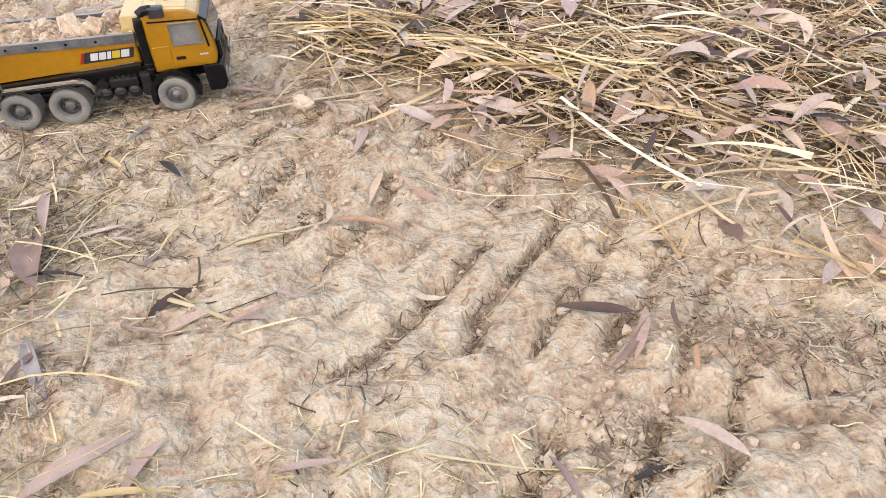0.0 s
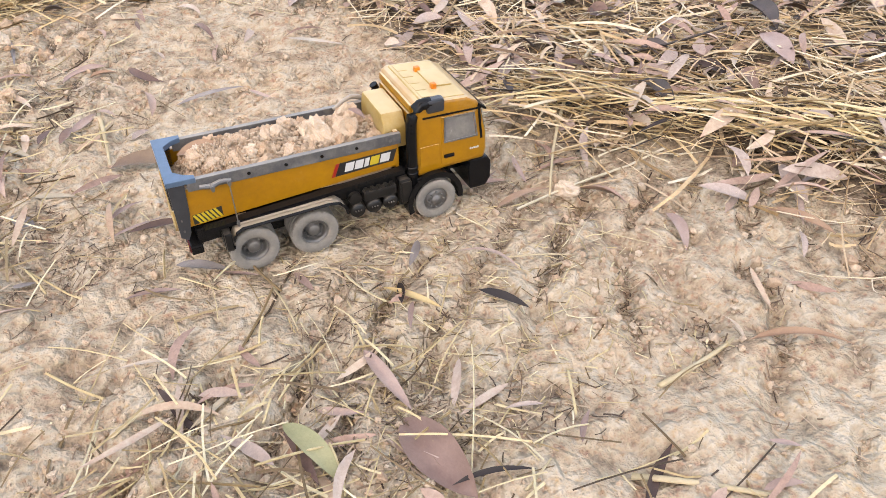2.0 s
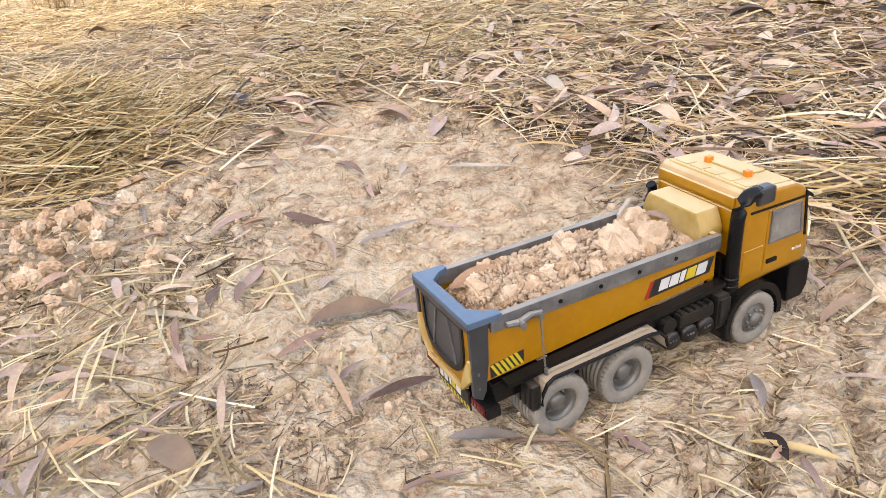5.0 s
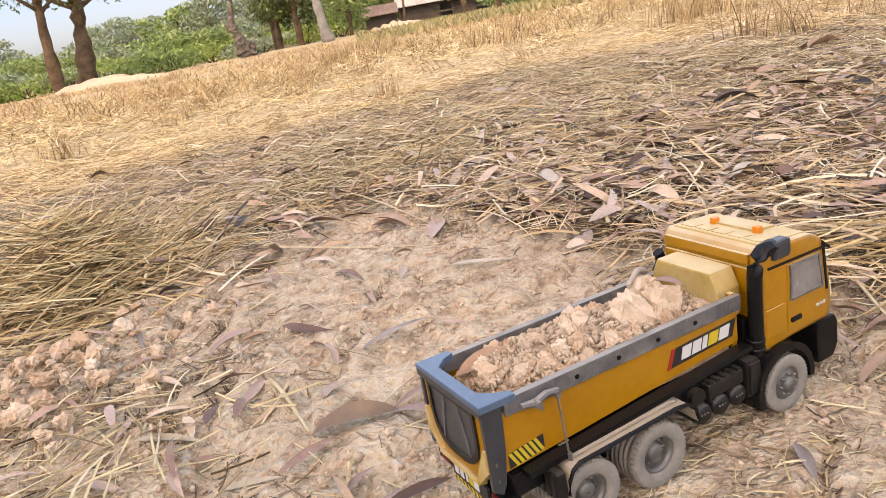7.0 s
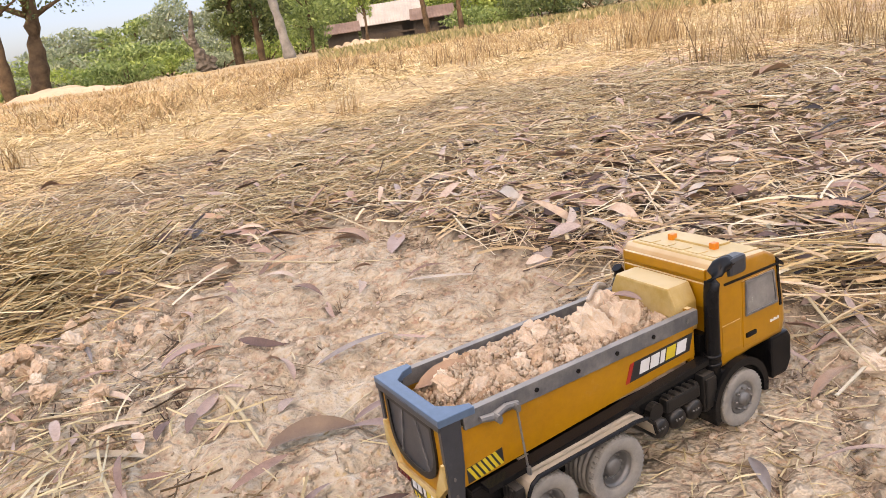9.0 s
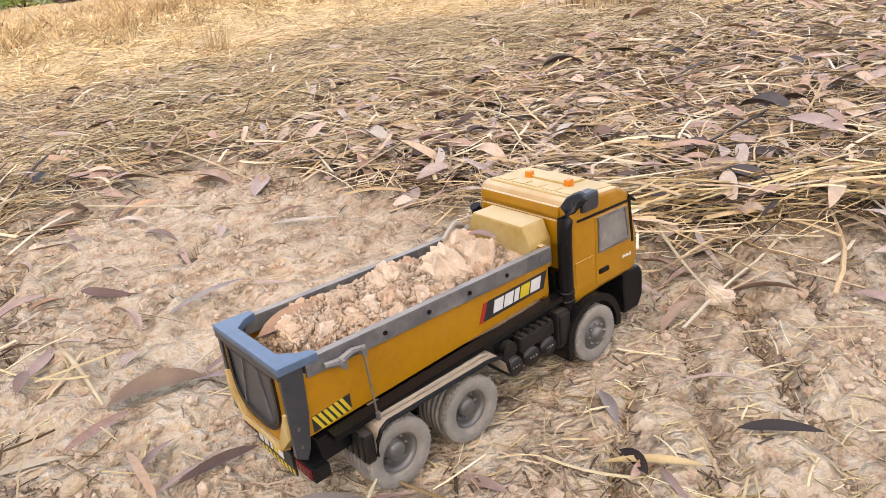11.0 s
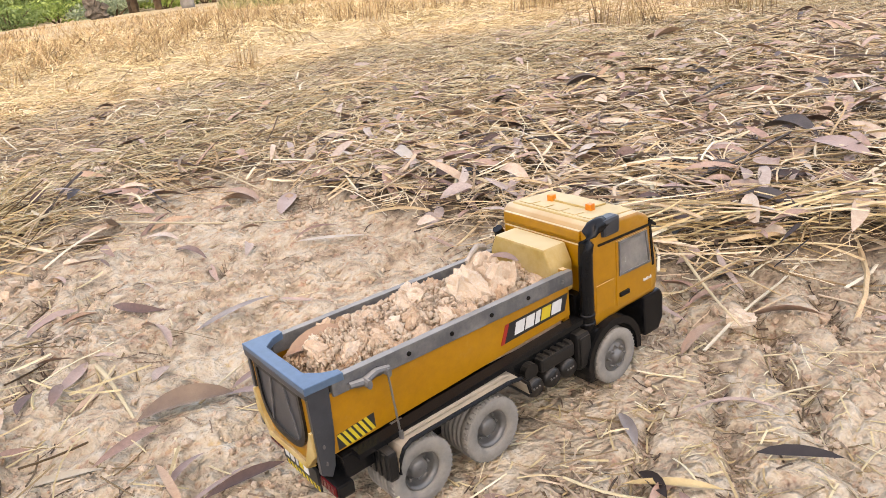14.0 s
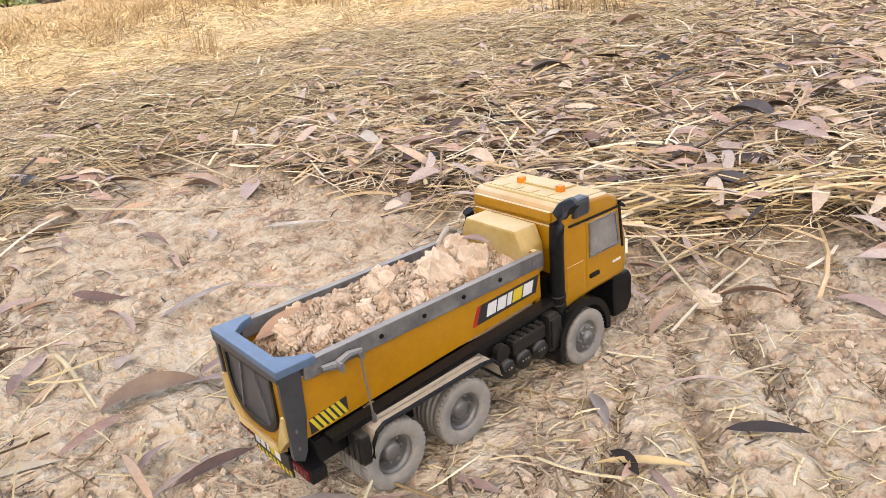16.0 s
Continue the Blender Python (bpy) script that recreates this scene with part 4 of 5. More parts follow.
def bush(az, dist, wide, tall, tone, n, leaf_size):
    x, y, z = place(az, dist)
    t = empty("bush", pose(x, y, z), ("dense mid-green bush in hazy sunlight", "bright yellow-green bush in sunlight", "dull-green bush far off, haze put in its colour", "dark green bush in shade")[tone], "bush", "bushes behind the field")
    bm = bmesh.new()
    for k in range(4):
        limb(bm, (0, 0, -0.1), (wide * 0.3 * math.cos(k * 1.6), wide * 0.3 * math.sin(k * 1.6), tall * 0.6), 0.06, 0.02, 0.1, 4)
    part("stem", bm, BARK, t)
    blobs = [(BR.uniform(-0.5, 0.5) * wide, BR.uniform(-0.3, 0.3) * wide, tall * BR.uniform(0.15, 0.75), wide * BR.uniform(0.2, 0.36), wide * 0.25, tall * BR.uniform(0.16, 0.28)) for _ in range(11)]
    v, f = foliage(blobs, n, leaf_size)
    crown = new("crown", mesh_from("crown", v, f, GREENS[tone]))
    crown.parent = t


# low green hedge and tree line
az = -15.0
k = 0
while az < 54:
    d = BR.uniform(62, 80) + (14 if 14 < az < 26 else 0)
    tall = BR.uniform(2.8, 4.0) + (1.8 if az > 12 else 0) - (1.2 if az < -6 else 0)
    bush(az, d, BR.uniform(6.0, 8.5), tall, (0, 2, 1, 2, 0, 3, 2)[k % 7], 4200, 0.19)
    az += BR.uniform(2.0, 3.2)
    k += 1
az = -15.0
while az < 13:
    bush(az, BR.uniform(50, 57), BR.uniform(3.6, 5.0), BR.uniform(1.3, 2.0), (1, 0, 1, 2)[k % 4], 1600, 0.14)
    az += BR.uniform(2.6, 4.0)
    k += 1
az = 27.5
while az < 56:
    bush(az, BR.uniform(50, 58), BR.uniform(4.0, 5.5), BR.uniform(1.6, 2.6), (2, 0, 3)[k % 3], 2200, 0.15)
    az += BR.uniform(3.0, 4.6)
    k += 1
for az, d, tall, spread, tone in ((-13, 95, 5.0, 4.0, 2), (-9.5, 100, 5.8, 5.0, 2), (-2, 100, 6.0, 5.0, 2), (0.5, 104, 5.8, 5.0, 2), (2.8, 98, 6.2, 5.0, 0), (5.0, 95, 7.6, 4.2, 2), (8.3, 100, 7.0, 5.5, 2), (11.5, 92, 8.0, 5.0, 2), (13.5, 86, 9.5, 5.0, 0), (15.5, 80, 10, 5.0, 0), (18.0, 85, 12, 5.5, 2), (21, 78, 10, 5.0, 1),
                                  (25, 84, 12, 6.0, 0), (28, 80, 10, 5.0, 0), (31, 76, 11, 5.0, 1), (35, 84, 12, 6.0, 0), (39, 88, 11, 6.0, 2), (43, 90, 11, 6.0, 0), (47, 90, 12, 6.5, 2)):
    tree(az, d, tall, spread, tone, "tall hazy green tree behind the field", 0.14, 3600, 0.24, 0.0, 0.2)

tree(-3.9, 46, 8.6, 4.6, 3, "sparse tree with thick rough brown trunk", 0.46, 2600, 0.12, 0.10, 0.56, group="field trees")
tree(-5.7, 44, 8.0, 3.2, 3, "leaning rough-barked tree with fine sparse foliage", 0.32, 1500, 0.12, 0.05, 0.6, group="field trees")
tree(12.9, 36, 6.5, 2.0, 1, "tree with pale grey leaning trunk", 0.25, 1600, 0.14, -0.08, 0.55, PALE_BARK, "field trees")
tree(10.9, 42, 6.0, 1.9, 3, "dark leafy tree beside the pale trunk", 0.20, 4500, 0.13, 0.0, 0.25, group="field trees")
tree(9.4, 43, 6.0, 1.3, 3, "dark leafy tree beside the pale trunk", 0.20, 2500, 0.13, 0.0, 0.25, group="field trees")
tree(14.6, 50, 6.5, 2.0, 0, "leafy tree with thin trunk beside the shed", 0.14, 3000, 0.14, 0.0, 0.15, group="field trees")
tree(18.6, 56, 5.5, 1.0, 1, "bright young tree before the farmhouse", 0.12, 900, 0.14, 0.0, 0.4, group="field trees")
tree(23.2, 50, 7.0, 1.5, 0, "slim tree standing before the farmhouse", 0.20, 900, 0.14, -0.03, 0.45, group="field trees")
tree(25.6, 46, 7.5, 2.0, 3, "dark slim tree beside the farmhouse", 0.16, 1600, 0.14, 0.02, 0.5, group="field trees")

# greenish grass between the field and the trees
n = 16000
a, d = np.radians(BR.uniform(15, 62, n)), BR.uniform(17, 62, n) ** 1.0
gx0, gy0 = -0.92 + d * np.sin(a), 0.77 + d * np.cos(a)
gz0 = height(gx0, gy0)
h, turn = BR.uniform(0.05, 0.22, n), BR.uniform(0, 3.14, n)
wx, wy, tipx = 0.07 * np.cos(turn), 0.07 * np.sin(turn), BR.normal(0, 0.08, n)
v = np.stack([np.stack([gx0 - wx, gy0 - wy, gz0 - 0.01], -1), np.stack([gx0 + wx, gy0 + wy, gz0 - 0.01], -1), np.stack([gx0 + tipx, gy0, gz0 + h], -1)], 1).reshape(-1, 3)
DRY_GREEN = litter("dry_green_grass", [(0.0, (0.16, 0.15, 0.06)), (0.4, (0.26, 0.24, 0.10)), (0.75, (0.36, 0.31, 0.15)), (1.0, (0.48, 0.38, 0.22))], 2, 0.8)
tagged(new("far_grass", mesh_from("far_grass", v, np.arange(n * 3).reshape(-1, 3), DRY_GREEN)), "short dry greenish grass before the trees", "grass", kind="stuff")
# dry brown grass over the far field
n = 52000
a, d = np.radians(BR.uniform(-32, 44, n)), 7.5 + 25 * BR.uniform(0, 1, n) ** 1.5
gx0, gy0 = -0.92 + d * np.sin(a), 0.77 + d * np.cos(a)
keep = 0.5 + 0.9 * lattice(gx0, gy0, 0.9, 71) + 0.5 * lattice(gx0, gy0, 3, 72) > BR.uniform(0, 0.9, n)
gx0, gy0, d = gx0[keep], gy0[keep], d[keep]
n = len(gx0)
gz0 = height(gx0, gy0)
h, turn = BR.uniform(0.02, 0.15, n) * (0.5 + 0.5 * (d > 11)), BR.uniform(0, 3.14, n)
half = 0.0022 * np.maximum(d / 5, 1)
wx, wy, tipx, tipy = half * np.cos(turn), half * np.sin(turn), BR.normal(0, 0.10, n), BR.normal(0, 0.10, n)
v = np.stack([np.stack([gx0 - wx, gy0 - wy, gz0 - 0.01], -1), np.stack([gx0 + wx, gy0 + wy, gz0 - 0.01], -1), np.stack([gx0 + tipx, gy0 + tipy, gz0 + h], -1)], 1).reshape(-1, 3)
tagged(new("dry_grass", mesh_from("dry_grass", v, np.arange(n * 3).reshape(-1, 3), STUBBLE)), "short brown dry grass over the far field", "grass", kind="stuff")


def palm(az, dist, tall, skirt, label):
    x, y, z = place(az, dist)
    t = empty("palm_tree", pose(x, y, z), label, "palm tree", "palms")
    bm = bmesh.new()
    limb(bm, (0, 0, -0.1), (0, 0, tall), 0.20, 0.15, 0.03, 8)
    part("trunk", bm, BARK, t, "", True)

    def fan(material, count, el0, el1, name):
        bm = bmesh.new()
        for i in range(count):
            a, el = BR.uniform(0, 6.28), BR.uniform(el0, el1)
            d = Vector((math.cos(a) * math.cos(el), math.sin(a) * math.cos(el), math.sin(el)))
            side = d.cross(Vector((0, 0, 1))).normalized()
            up = side.cross(d)
            c = Vector((0, 0, tall)) + d * 0.65
            tube(bm, [(0, 0, tall), c], [0.03, 0.015], 4)
            for j in range(13):
                b = (j - 6) / 6 * 1.25
                tip = c + (d * math.cos(b) + side * math.sin(b)) * 0.75 - up * 0.1
                e = (d * -math.sin(b) + side * math.cos(b)) * 0.05
                vs = [bm.verts.new(p) for p in (c, (c + tip) / 2 + e, tip, (c + tip) / 2 - e)]
                bm.faces.new(vs)
        part(name, bm, material, t)
    fan(GREENS[3] if skirt else GREENS[0], 26, -0.5, 1.3, "fronds")
    if skirt:
        fan(DEAD_WOOD, 16, -1.4, -0.6, "dead_fronds")


palm(0.6, 85, 3.9, False, "round-headed fan palm above the bushes")
palm(9.2, 45, 2.9, True, "fan palm with a skirt of dead grey fronds")

# broken dead stump
x, y, z = place(6.9, 38)
stump = empty("dead_stump", pose(x, y, z), "jagged grey dead tree stump on the field's edge", "stump")
bm = bmesh.new()
limb(bm, (0.1, 0, -0.1), (0.0, 0, 0.45), 0.50, 0.30, 0.05, 8, 0.3)
for kx, kz in ((-0.35, 0.3), (0.42, 0.35), (0.15, 0.5)):
    limb(bm, (kx * 0.5, -0.1, 0.1), (kx, -0.2, kz + 0.25), 0.24, 0.10, 0.05, 5, 0.5)
part("base", bm, DEAD_WOOD, stump)
bm = bmesh.new()
limb(bm, (-0.05, 0, 0.3), (-0.36, 0, 1.45), 0.30, 0.18, 0.05, 12, 0.25)
limb(bm, (-0.36, 0, 1.35), (-0.10, 0, 2.75), 0.18, 0.07, 0.05, 12, 0.25)
part("snag", bm, DEAD_WOOD, stump)
bm = bmesh.new()
limb(bm, (-0.4, 0, 1.2), (-0.62, 0, 1.6), 0.09, 0.06, 0.1, 5, 0.3)
limb(bm, (-0.62, 0, 1.55), (-0.70, 0, 2.05), 0.06, 0.015, 0.1, 5, 0.3)
part("broken_branch", bm, DEAD_WOOD, stump)

# sandy bank before the house and at the foot of the trees
SAND = plain("pale_sand", (0.44, 0.34, 0.235), (0.57, 0.46, 0.335), 2, 0.95, 0.0, 0.6, 0.0, DUST, 0.2, 0.03)


def bank(az, dist, rx, ry, tall, label):
    x, y, z = place(az, dist)
    bm = bmesh.new()
    n = 26
    g = {}
    for i in range(n + 1):
        for j in range(n + 1):
            u, v = i / n * 2 - 1, j / n * 2 - 1
            fall = max(0, 1 - u * u) * max(0, 1 - v * v)
            wx, wy = x + u * rx * math.cos(radians(az)) + v * ry * math.sin(radians(az)), y - u * rx * math.sin(radians(az)) + v * ry * math.cos(radians(az))
            g[i, j] = bm.verts.new((u * rx, v * ry, float(height(wx, wy)) - z + tall * fall ** 0.8 * (1 + 0.8 * noise.noise(Vector((u * 5, v * 4, az)))) - 0.02))
    for i in range(n):
        for j in range(n):
            bm.faces.new((g[i, j], g[i + 1, j], g[i + 1, j + 1], g[i, j + 1]))
    me = bpy.data.meshes.new("sand_bank")
    bm.to_mesh(me)
    bm.free()
    me.materials.append(SAND)
    me.polygons.foreach_set("use_smooth", [True] * len(me.polygons))
    ob = new("sand_bank", me)
    ob.matrix_world = pose(x, y, z, 0, 0, -az)
    tagged(ob, label, "sand bank", kind="structure")


bank(18.0, 40, 1.9, 1.2, 0.42, "low bank of pale orange sand")
bank(-2.4, 27, 2.0, 1.2, 0.16, "pale dry soil mound at the foot of the trees")


# farmhouse of boards with rusty tin roofs
WOOD = plain("weathered_boards", (0.055, 0.045, 0.038), (0.13, 0.105, 0.085), 2, 0.85, 0.0, 0.5, 0.0, DUST, 0.2, 0.01)
TIN = plain("bleached_tin", (0.30, 0.29, 0.275), (0.42, 0.40, 0.375), 3, 0.8, 0.0, 0.1, 0.3, (0.40, 0.24, 0.16))
RUST = plain("rusty_tin", (0.11, 0.065, 0.05), (0.22, 0.15, 0.12), 3, 0.85, 0.0, 0.2, 0.4, (0.30, 0.24, 0.20))


def tin_roof(bm, x0, x1, y0, z0, y1, z1):
    """A sloping sheet with corrugations running down it."""
    n = int((x1 - x0) / 0.12)
    lift = lambda i: 0.03 * (i % 2)
    top = [[bm.verts.new((x0 + (x1 - x0) * i / n, yy, zz + lift(i))) for yy, zz in ((y0, z0), (y1, z1))] for i in range(n + 1)]
    bot = [[bm.verts.new((x0 + (x1 - x0) * i / n, yy, zz + lift(i) - 0.05)) for yy, zz in ((y0, z0), (y1, z1))] for i in range(n + 1)]
    for i in range(n):
        bm.faces.new((top[i][0], top[i + 1][0], top[i + 1][1], top[i][1]))
        bm.faces.new((bot[i][0], bot[i][1], bot[i + 1][1], bot[i + 1][0]))
        bm.faces.new((top[i][0], bot[i][0], bot[i + 1][0], top[i + 1][0]))


def shed(name, label, az, dist, wide, deep, eave, ridge, roof_mat, open_side):
    x, y, z = place(az, dist)
    h = empty(name, pose(x, y, z, 0, 0, -az), label, "house", "farm buildings")
    for k in range(int(wide / 0.22)):
        bx = -wide / 2 + k * 0.22
        if open_side and bx > wide * 0.12:
            continue
        bm = bmesh.new()
        box(bm, (bx, -deep / 2, 0.0), (bx + 0.21, -deep / 2 + 0.03, eave - 0.03 * (k % 3)))
        part("board", bm, WOOD, h)
    bm = bmesh.new()
    box(bm, (-wide / 2, deep / 2 - 0.05, 0), (wide / 2, deep / 2, eave))
    box(bm, (-wide / 2, -deep / 2 + 0.04, 0), (-wide / 2 + 0.05, deep / 2 - 0.06, eave))
    part("back_wall", bm, WOOD, h)
    for px in (-wide / 2, 0, wide / 2):
        bm = bmesh.new()
        box(bm, (px - 0.07, -deep / 2 - 0.12, 0), (px + 0.07, -deep / 2 - 0.02, eave))
        part("post", bm, WOOD, h)
    for front in (True, False):
        bm = bmesh.new()
        tin_roof(bm, -wide / 2 - 0.3, wide / 2 + 0.3, (-1 if front else 1) * (deep / 2 + 0.5), eave - 0.1, 0, ridge)
        part("roof", bm, roof_mat, h)
    if open_side:
        bm = bmesh.new()
        box(bm, (wide * 0.12, -deep / 2 - 0.1, 0.5), (wide / 2, -deep / 2 - 0.04, 0.62))
        part("railing", bm, WOOD, h)


shed("tool_shed", "small dark board shed with rusty tin roof", 16.9, 60, 2.2, 2.4, 1.15, 1.75, RUST, False)
shed("farmhouse", "weathered board farmhouse with bleached tin roof", 20.6, 66, 5.0, 4.6, 1.5, 3.0, TIN, True)
shed("lean_to", "open lean-to with rusty tin roof beside the farmhouse", 23.6, 60, 2.8, 2.6, 1.4, 2.1, RUST, True)

# ---- unseen tree added behind the path, so that its crown shades the near ground ----
SHADE_AT = (-3.0, -5.5)
shade = empty("added_shade_tree", pose(*SHADE_AT, float(height(*SHADE_AT))), "large unseen leafy tree added to shade the near ground", "tree")
bm = bmesh.new()
limb(bm, (0, 0, -0.1), (-0.3, 0.2, 10.0), 0.30, 0.16, 0.04, 10)
for tx, ty in ((-3.5, 1.8), (-1.5, 2.6), (1.8, 2.6), (3.6, 1.2), (-3.0, -1.0), (2.0, -1.0)):
    limb(bm, (-0.3, 0.2, 9.4), (tx, ty, 12.0), 0.12, 0.03, 0.1, 5)
part("trunk", bm, BARK, shade, "", True)
OFFSET = Vector((SUN_FROM.x / SUN_FROM.z, SUN_FROM.y / SUN_FROM.z)) * 12.0
# shade's edge on the ground; the crown is laid out backwards from it
SHADE_X = (-9.0, -2.2, -1.4, -0.5, 0.2, 0.9, 1.6, 2.2, 3.0, 5.0, 9.0)
SHADE_Y = (3.2, 3.6, 3.95, 4.25, 4.4, 4.85, 4.4, 3.55, 3.2, 3.0, 2.0)
m = 9000
sx = BR.uniform(-3.6, 6.0, m)
edge = np.interp(sx, SHADE_X, SHADE_Y)
sy = edge - 5.4 * BR.uniform(0, 1, m) ** 1.1 + BR.normal(0, 0.10, m)
sz = 12.0 + BR.uniform(-0.5, 0.5, m)
c = np.stack([sx + OFFSET.x * sz / 12 - SHADE_AT[0], sy + OFFSET.y * sz / 12 - SHADE_AT[1], sz], -1)
u = BR.normal(0, 1, (m, 3)) * (1, 1, 0.35)
u /= np.linalg.norm(u, axis=1, keepdims=True)
w = np.cross(u, BR.normal(0, 0.3, (m, 3)) + (0, 0, 1))
w /= np.linalg.norm(w, axis=1, keepdims=True)
s = BR.uniform(0.10, 0.22, m)[:, None]
v = np.stack([c - u * s, c + w * s * 0.5, c + u * s, c - w * s * 0.5], 1).reshape(-1, 3)
crown = new("crown", mesh_from("crown", v, np.arange(m * 4).reshape(-1, 4), GREENS[0]))
crown.parent = shade


# ---- leaves and stalks lying on the track, one by one ----
LEAF_WORDS = {"olive": "dull olive-brown dry leaf lying on bare soil", "mauve": "dusty mauve-brown sickle-shaped dry leaf on the soil", "tan": "pale tan dry leaf flat on the soil",
              "pink": "pinkish-brown curled dry leaf", "grey": "grey weathered dry leaf with dust on it", "yellow": "long yellow dry leaf on the bare track",
              "rust": "rust-brown dry leaf on straw litter", "dark": "dark curled dry leaf in the litter, its hollow's shade in the colour", "pale": "bleached pale dry leaf on straw",
              "brown": "broad brown dry leaf with folded tip", "green": "faded green leaf lying on straw", "straw": "pale dry straw stalk lying on the ground"}
LEAF_RNG = random.Random(5)


def leaf(x0, y0, x1, y1, width, tone):
    r = LEAF_RNG
    length = math.hypot(x1 - x0, y1 - y0)
    width = width * (0.62 if tone == "pale" else 1.0)
    curled = 0.9 if tone in ("dark", "rust", "pale") else 0.45
    v = leaf_grid(length, width, r.uniform(-0.08, 0.10), r.uniform(0.05, curled), r.uniform(0.04, 0.12) if tone == "dark" else r.uniform(0.01, 0.07), r.uniform(-0.6, 0.6))
    ob = new("dry_leaf", mesh_from("dry_leaf", v, grid_faces(10, 5), LEAF_MAT[tone], True))
    z = float(max(height(x0, y0), height(x1, y1), height((x0 + x1) / 2, (y0 + y1) / 2))) + 0.002 + 0.030 * float(litter_cover((x0 + x1) / 2, (y0 + y1) / 2))
    ob.matrix_world = Matrix.Translation((x0, y0, z)) @ Matrix.Rotation(math.atan2(y1 - y0, x1 - x0), 4, "Z") @ Matrix.Rotation(r.uniform(-0.25, 0.25), 4, "X")
    tagged(ob, LEAF_WORDS[tone], "leaf", "fallen leaves")


def stalk(x0, y0, x1, y1, width, tone):
    r = LEAF_RNG
    length, bow = math.hypot(x1 - x0, y1 - y0), r.uniform(-0.06, 0.06)
    v = []
    for i in range(9):
        t = i / 8
        w = width * (0.5 - 0.3 * t)
        for k in range(6):
            a = k * math.pi / 3
            v.append((t * length, bow * length * 4 * t * (1 - t) + w * math.cos(a), w * 0.55 * math.sin(a) + 0.004 * math.sin(5 * t)))
    f = [(i * 6 + k, i * 6 + (k + 1) % 6, i * 6 + 6 + (k + 1) % 6, i * 6 + 6 + k) for i in range(8) for k in range(6)] + [tuple(range(5, -1, -1)), tuple(range(48, 54))]
    ob = new("straw_stalk", mesh_from("straw_stalk", v, f, LEAF_MAT[tone], True))
    z0, z1 = float(height(x0, y0)), float(height(x1, y1))
    up = 0.004 + 0.034 * float(litter_cover((x0 + x1) / 2, (y0 + y1) / 2))
    ob.matrix_world = Matrix.Translation((x0, y0, z0 + up)) @ Matrix.Rotation(math.atan2(y1 - y0, x1 - x0), 4, "Z") @ Matrix.Rotation(-math.atan2(z1 - z0, length), 4, "Y")
    tagged(ob, LEAF_WORDS["straw"], "straw", "loose straw stalks")


leaf(-0.858, 1.640, -0.742, 1.629, 0.036, "olive")
leaf(-0.752, 1.640, -0.671, 1.571, 0.015, "mauve")
leaf(-0.738, 1.658, -0.636, 1.675, 0.013, "mauve")
leaf(-0.988, 1.599, -0.904, 1.576, 0.011, "tan")
leaf(-0.857, 1.488, -0.803, 1.530, 0.010, "mauve")
leaf(-0.860, 1.443, -0.766, 1.479, 0.008, "mauve")
leaf(-0.958, 2.003, -0.876, 2.061, 0.026, "pink")
leaf(-1.073, 1.505, -1.022, 1.416, 0.035, "olive")
leaf(-1.008, 1.564, -0.975, 1.484, 0.027, "grey")
leaf(-0.992, 1.389, -0.956, 1.390, 0.009, "grey")
leaf(-0.761, 1.352, -0.684, 1.315, 0.021, "grey")
leaf(-0.710, 1.317, -0.644, 1.290, 0.008, "mauve")
leaf(-0.834, 1.305, -0.755, 1.302, 0.010, "mauve")
leaf(-0.597, 1.282, -0.577, 1.234, 0.011, "mauve")
leaf(-0.481, 1.215, -0.413, 1.150, 0.012, "yellow")
leaf(-0.449, 1.172, -0.466, 1.122, 0.008, "mauve")
leaf(-0.547, 1.616, -0.453, 1.592, 0.012, "mauve")
leaf(-0.741, 1.829, -0.604, 1.870, 0.011, "grey")
leaf(-0.850, 2.477, -0.760, 2.492, 0.034, "rust")
leaf(-1.034, 2.421, -0.978, 2.416, 0.025, "dark")
leaf(-0.514, 2.541, -0.451, 2.446, 0.028, "rust")
leaf(-0.183, 1.401, -0.173, 1.492, 0.011, "pink")
leaf(-0.563, 1.513, -0.516, 1.562, 0.015, "pale")
leaf(-1.082, 1.520, -1.018, 1.569, 0.014, "pink")
leaf(-0.930, 1.782, -0.888, 1.848, 0.017, "pink")
leaf(-1.123, 1.535, -1.054, 1.506, 0.008, "mauve")
leaf(-1.078, 1.790, -0.986, 1.716, 0.018, "tan")
leaf(-1.154, 2.338, -1.066, 2.133, 0.014, "grey")
leaf(-0.472, 1.464, -0.470, 1.433, 0.010, "grey")
leaf(0.515, 1.824, 0.513, 1.689, 0.042, "dark")
leaf(0.462, 1.671, 0.425, 1.525, 0.047, "pink")
leaf(1.055, 2.150, 1.074, 2.061, 0.039, "rust")
leaf(0.829, 2.089, 0.880, 2.038, 0.027, "rust")
leaf(0.175, 1.681, 0.237, 1.660, 0.029, "dark")
# curled leaf over a shaded hollow; its near-black tone carries that shade
leaf(0.112, 1.572, 0.121, 1.452, 0.030, "dark")
leaf(0.646, 2.657, 0.758, 2.573, 0.039, "dark")
leaf(-0.124, 2.354, -0.174, 2.127, 0.051, "pale")
leaf(0.102, 2.064, 0.132, 1.975, 0.018, "pale")
leaf(0.118, 1.969, 0.231, 2.036, 0.033, "pale")
leaf(0.878, 1.744, 0.941, 1.723, 0.025, "dark")
leaf(0.084, 1.707, 0.111, 1.645, 0.017, "pink")
leaf(-0.858, 2.477, -0.765, 2.445, 0.027, "rust")
leaf(-0.490, 2.079, -0.369, 2.001, 0.020, "pale")
leaf(-0.500, 2.554, -0.452, 2.403, 0.039, "rust")
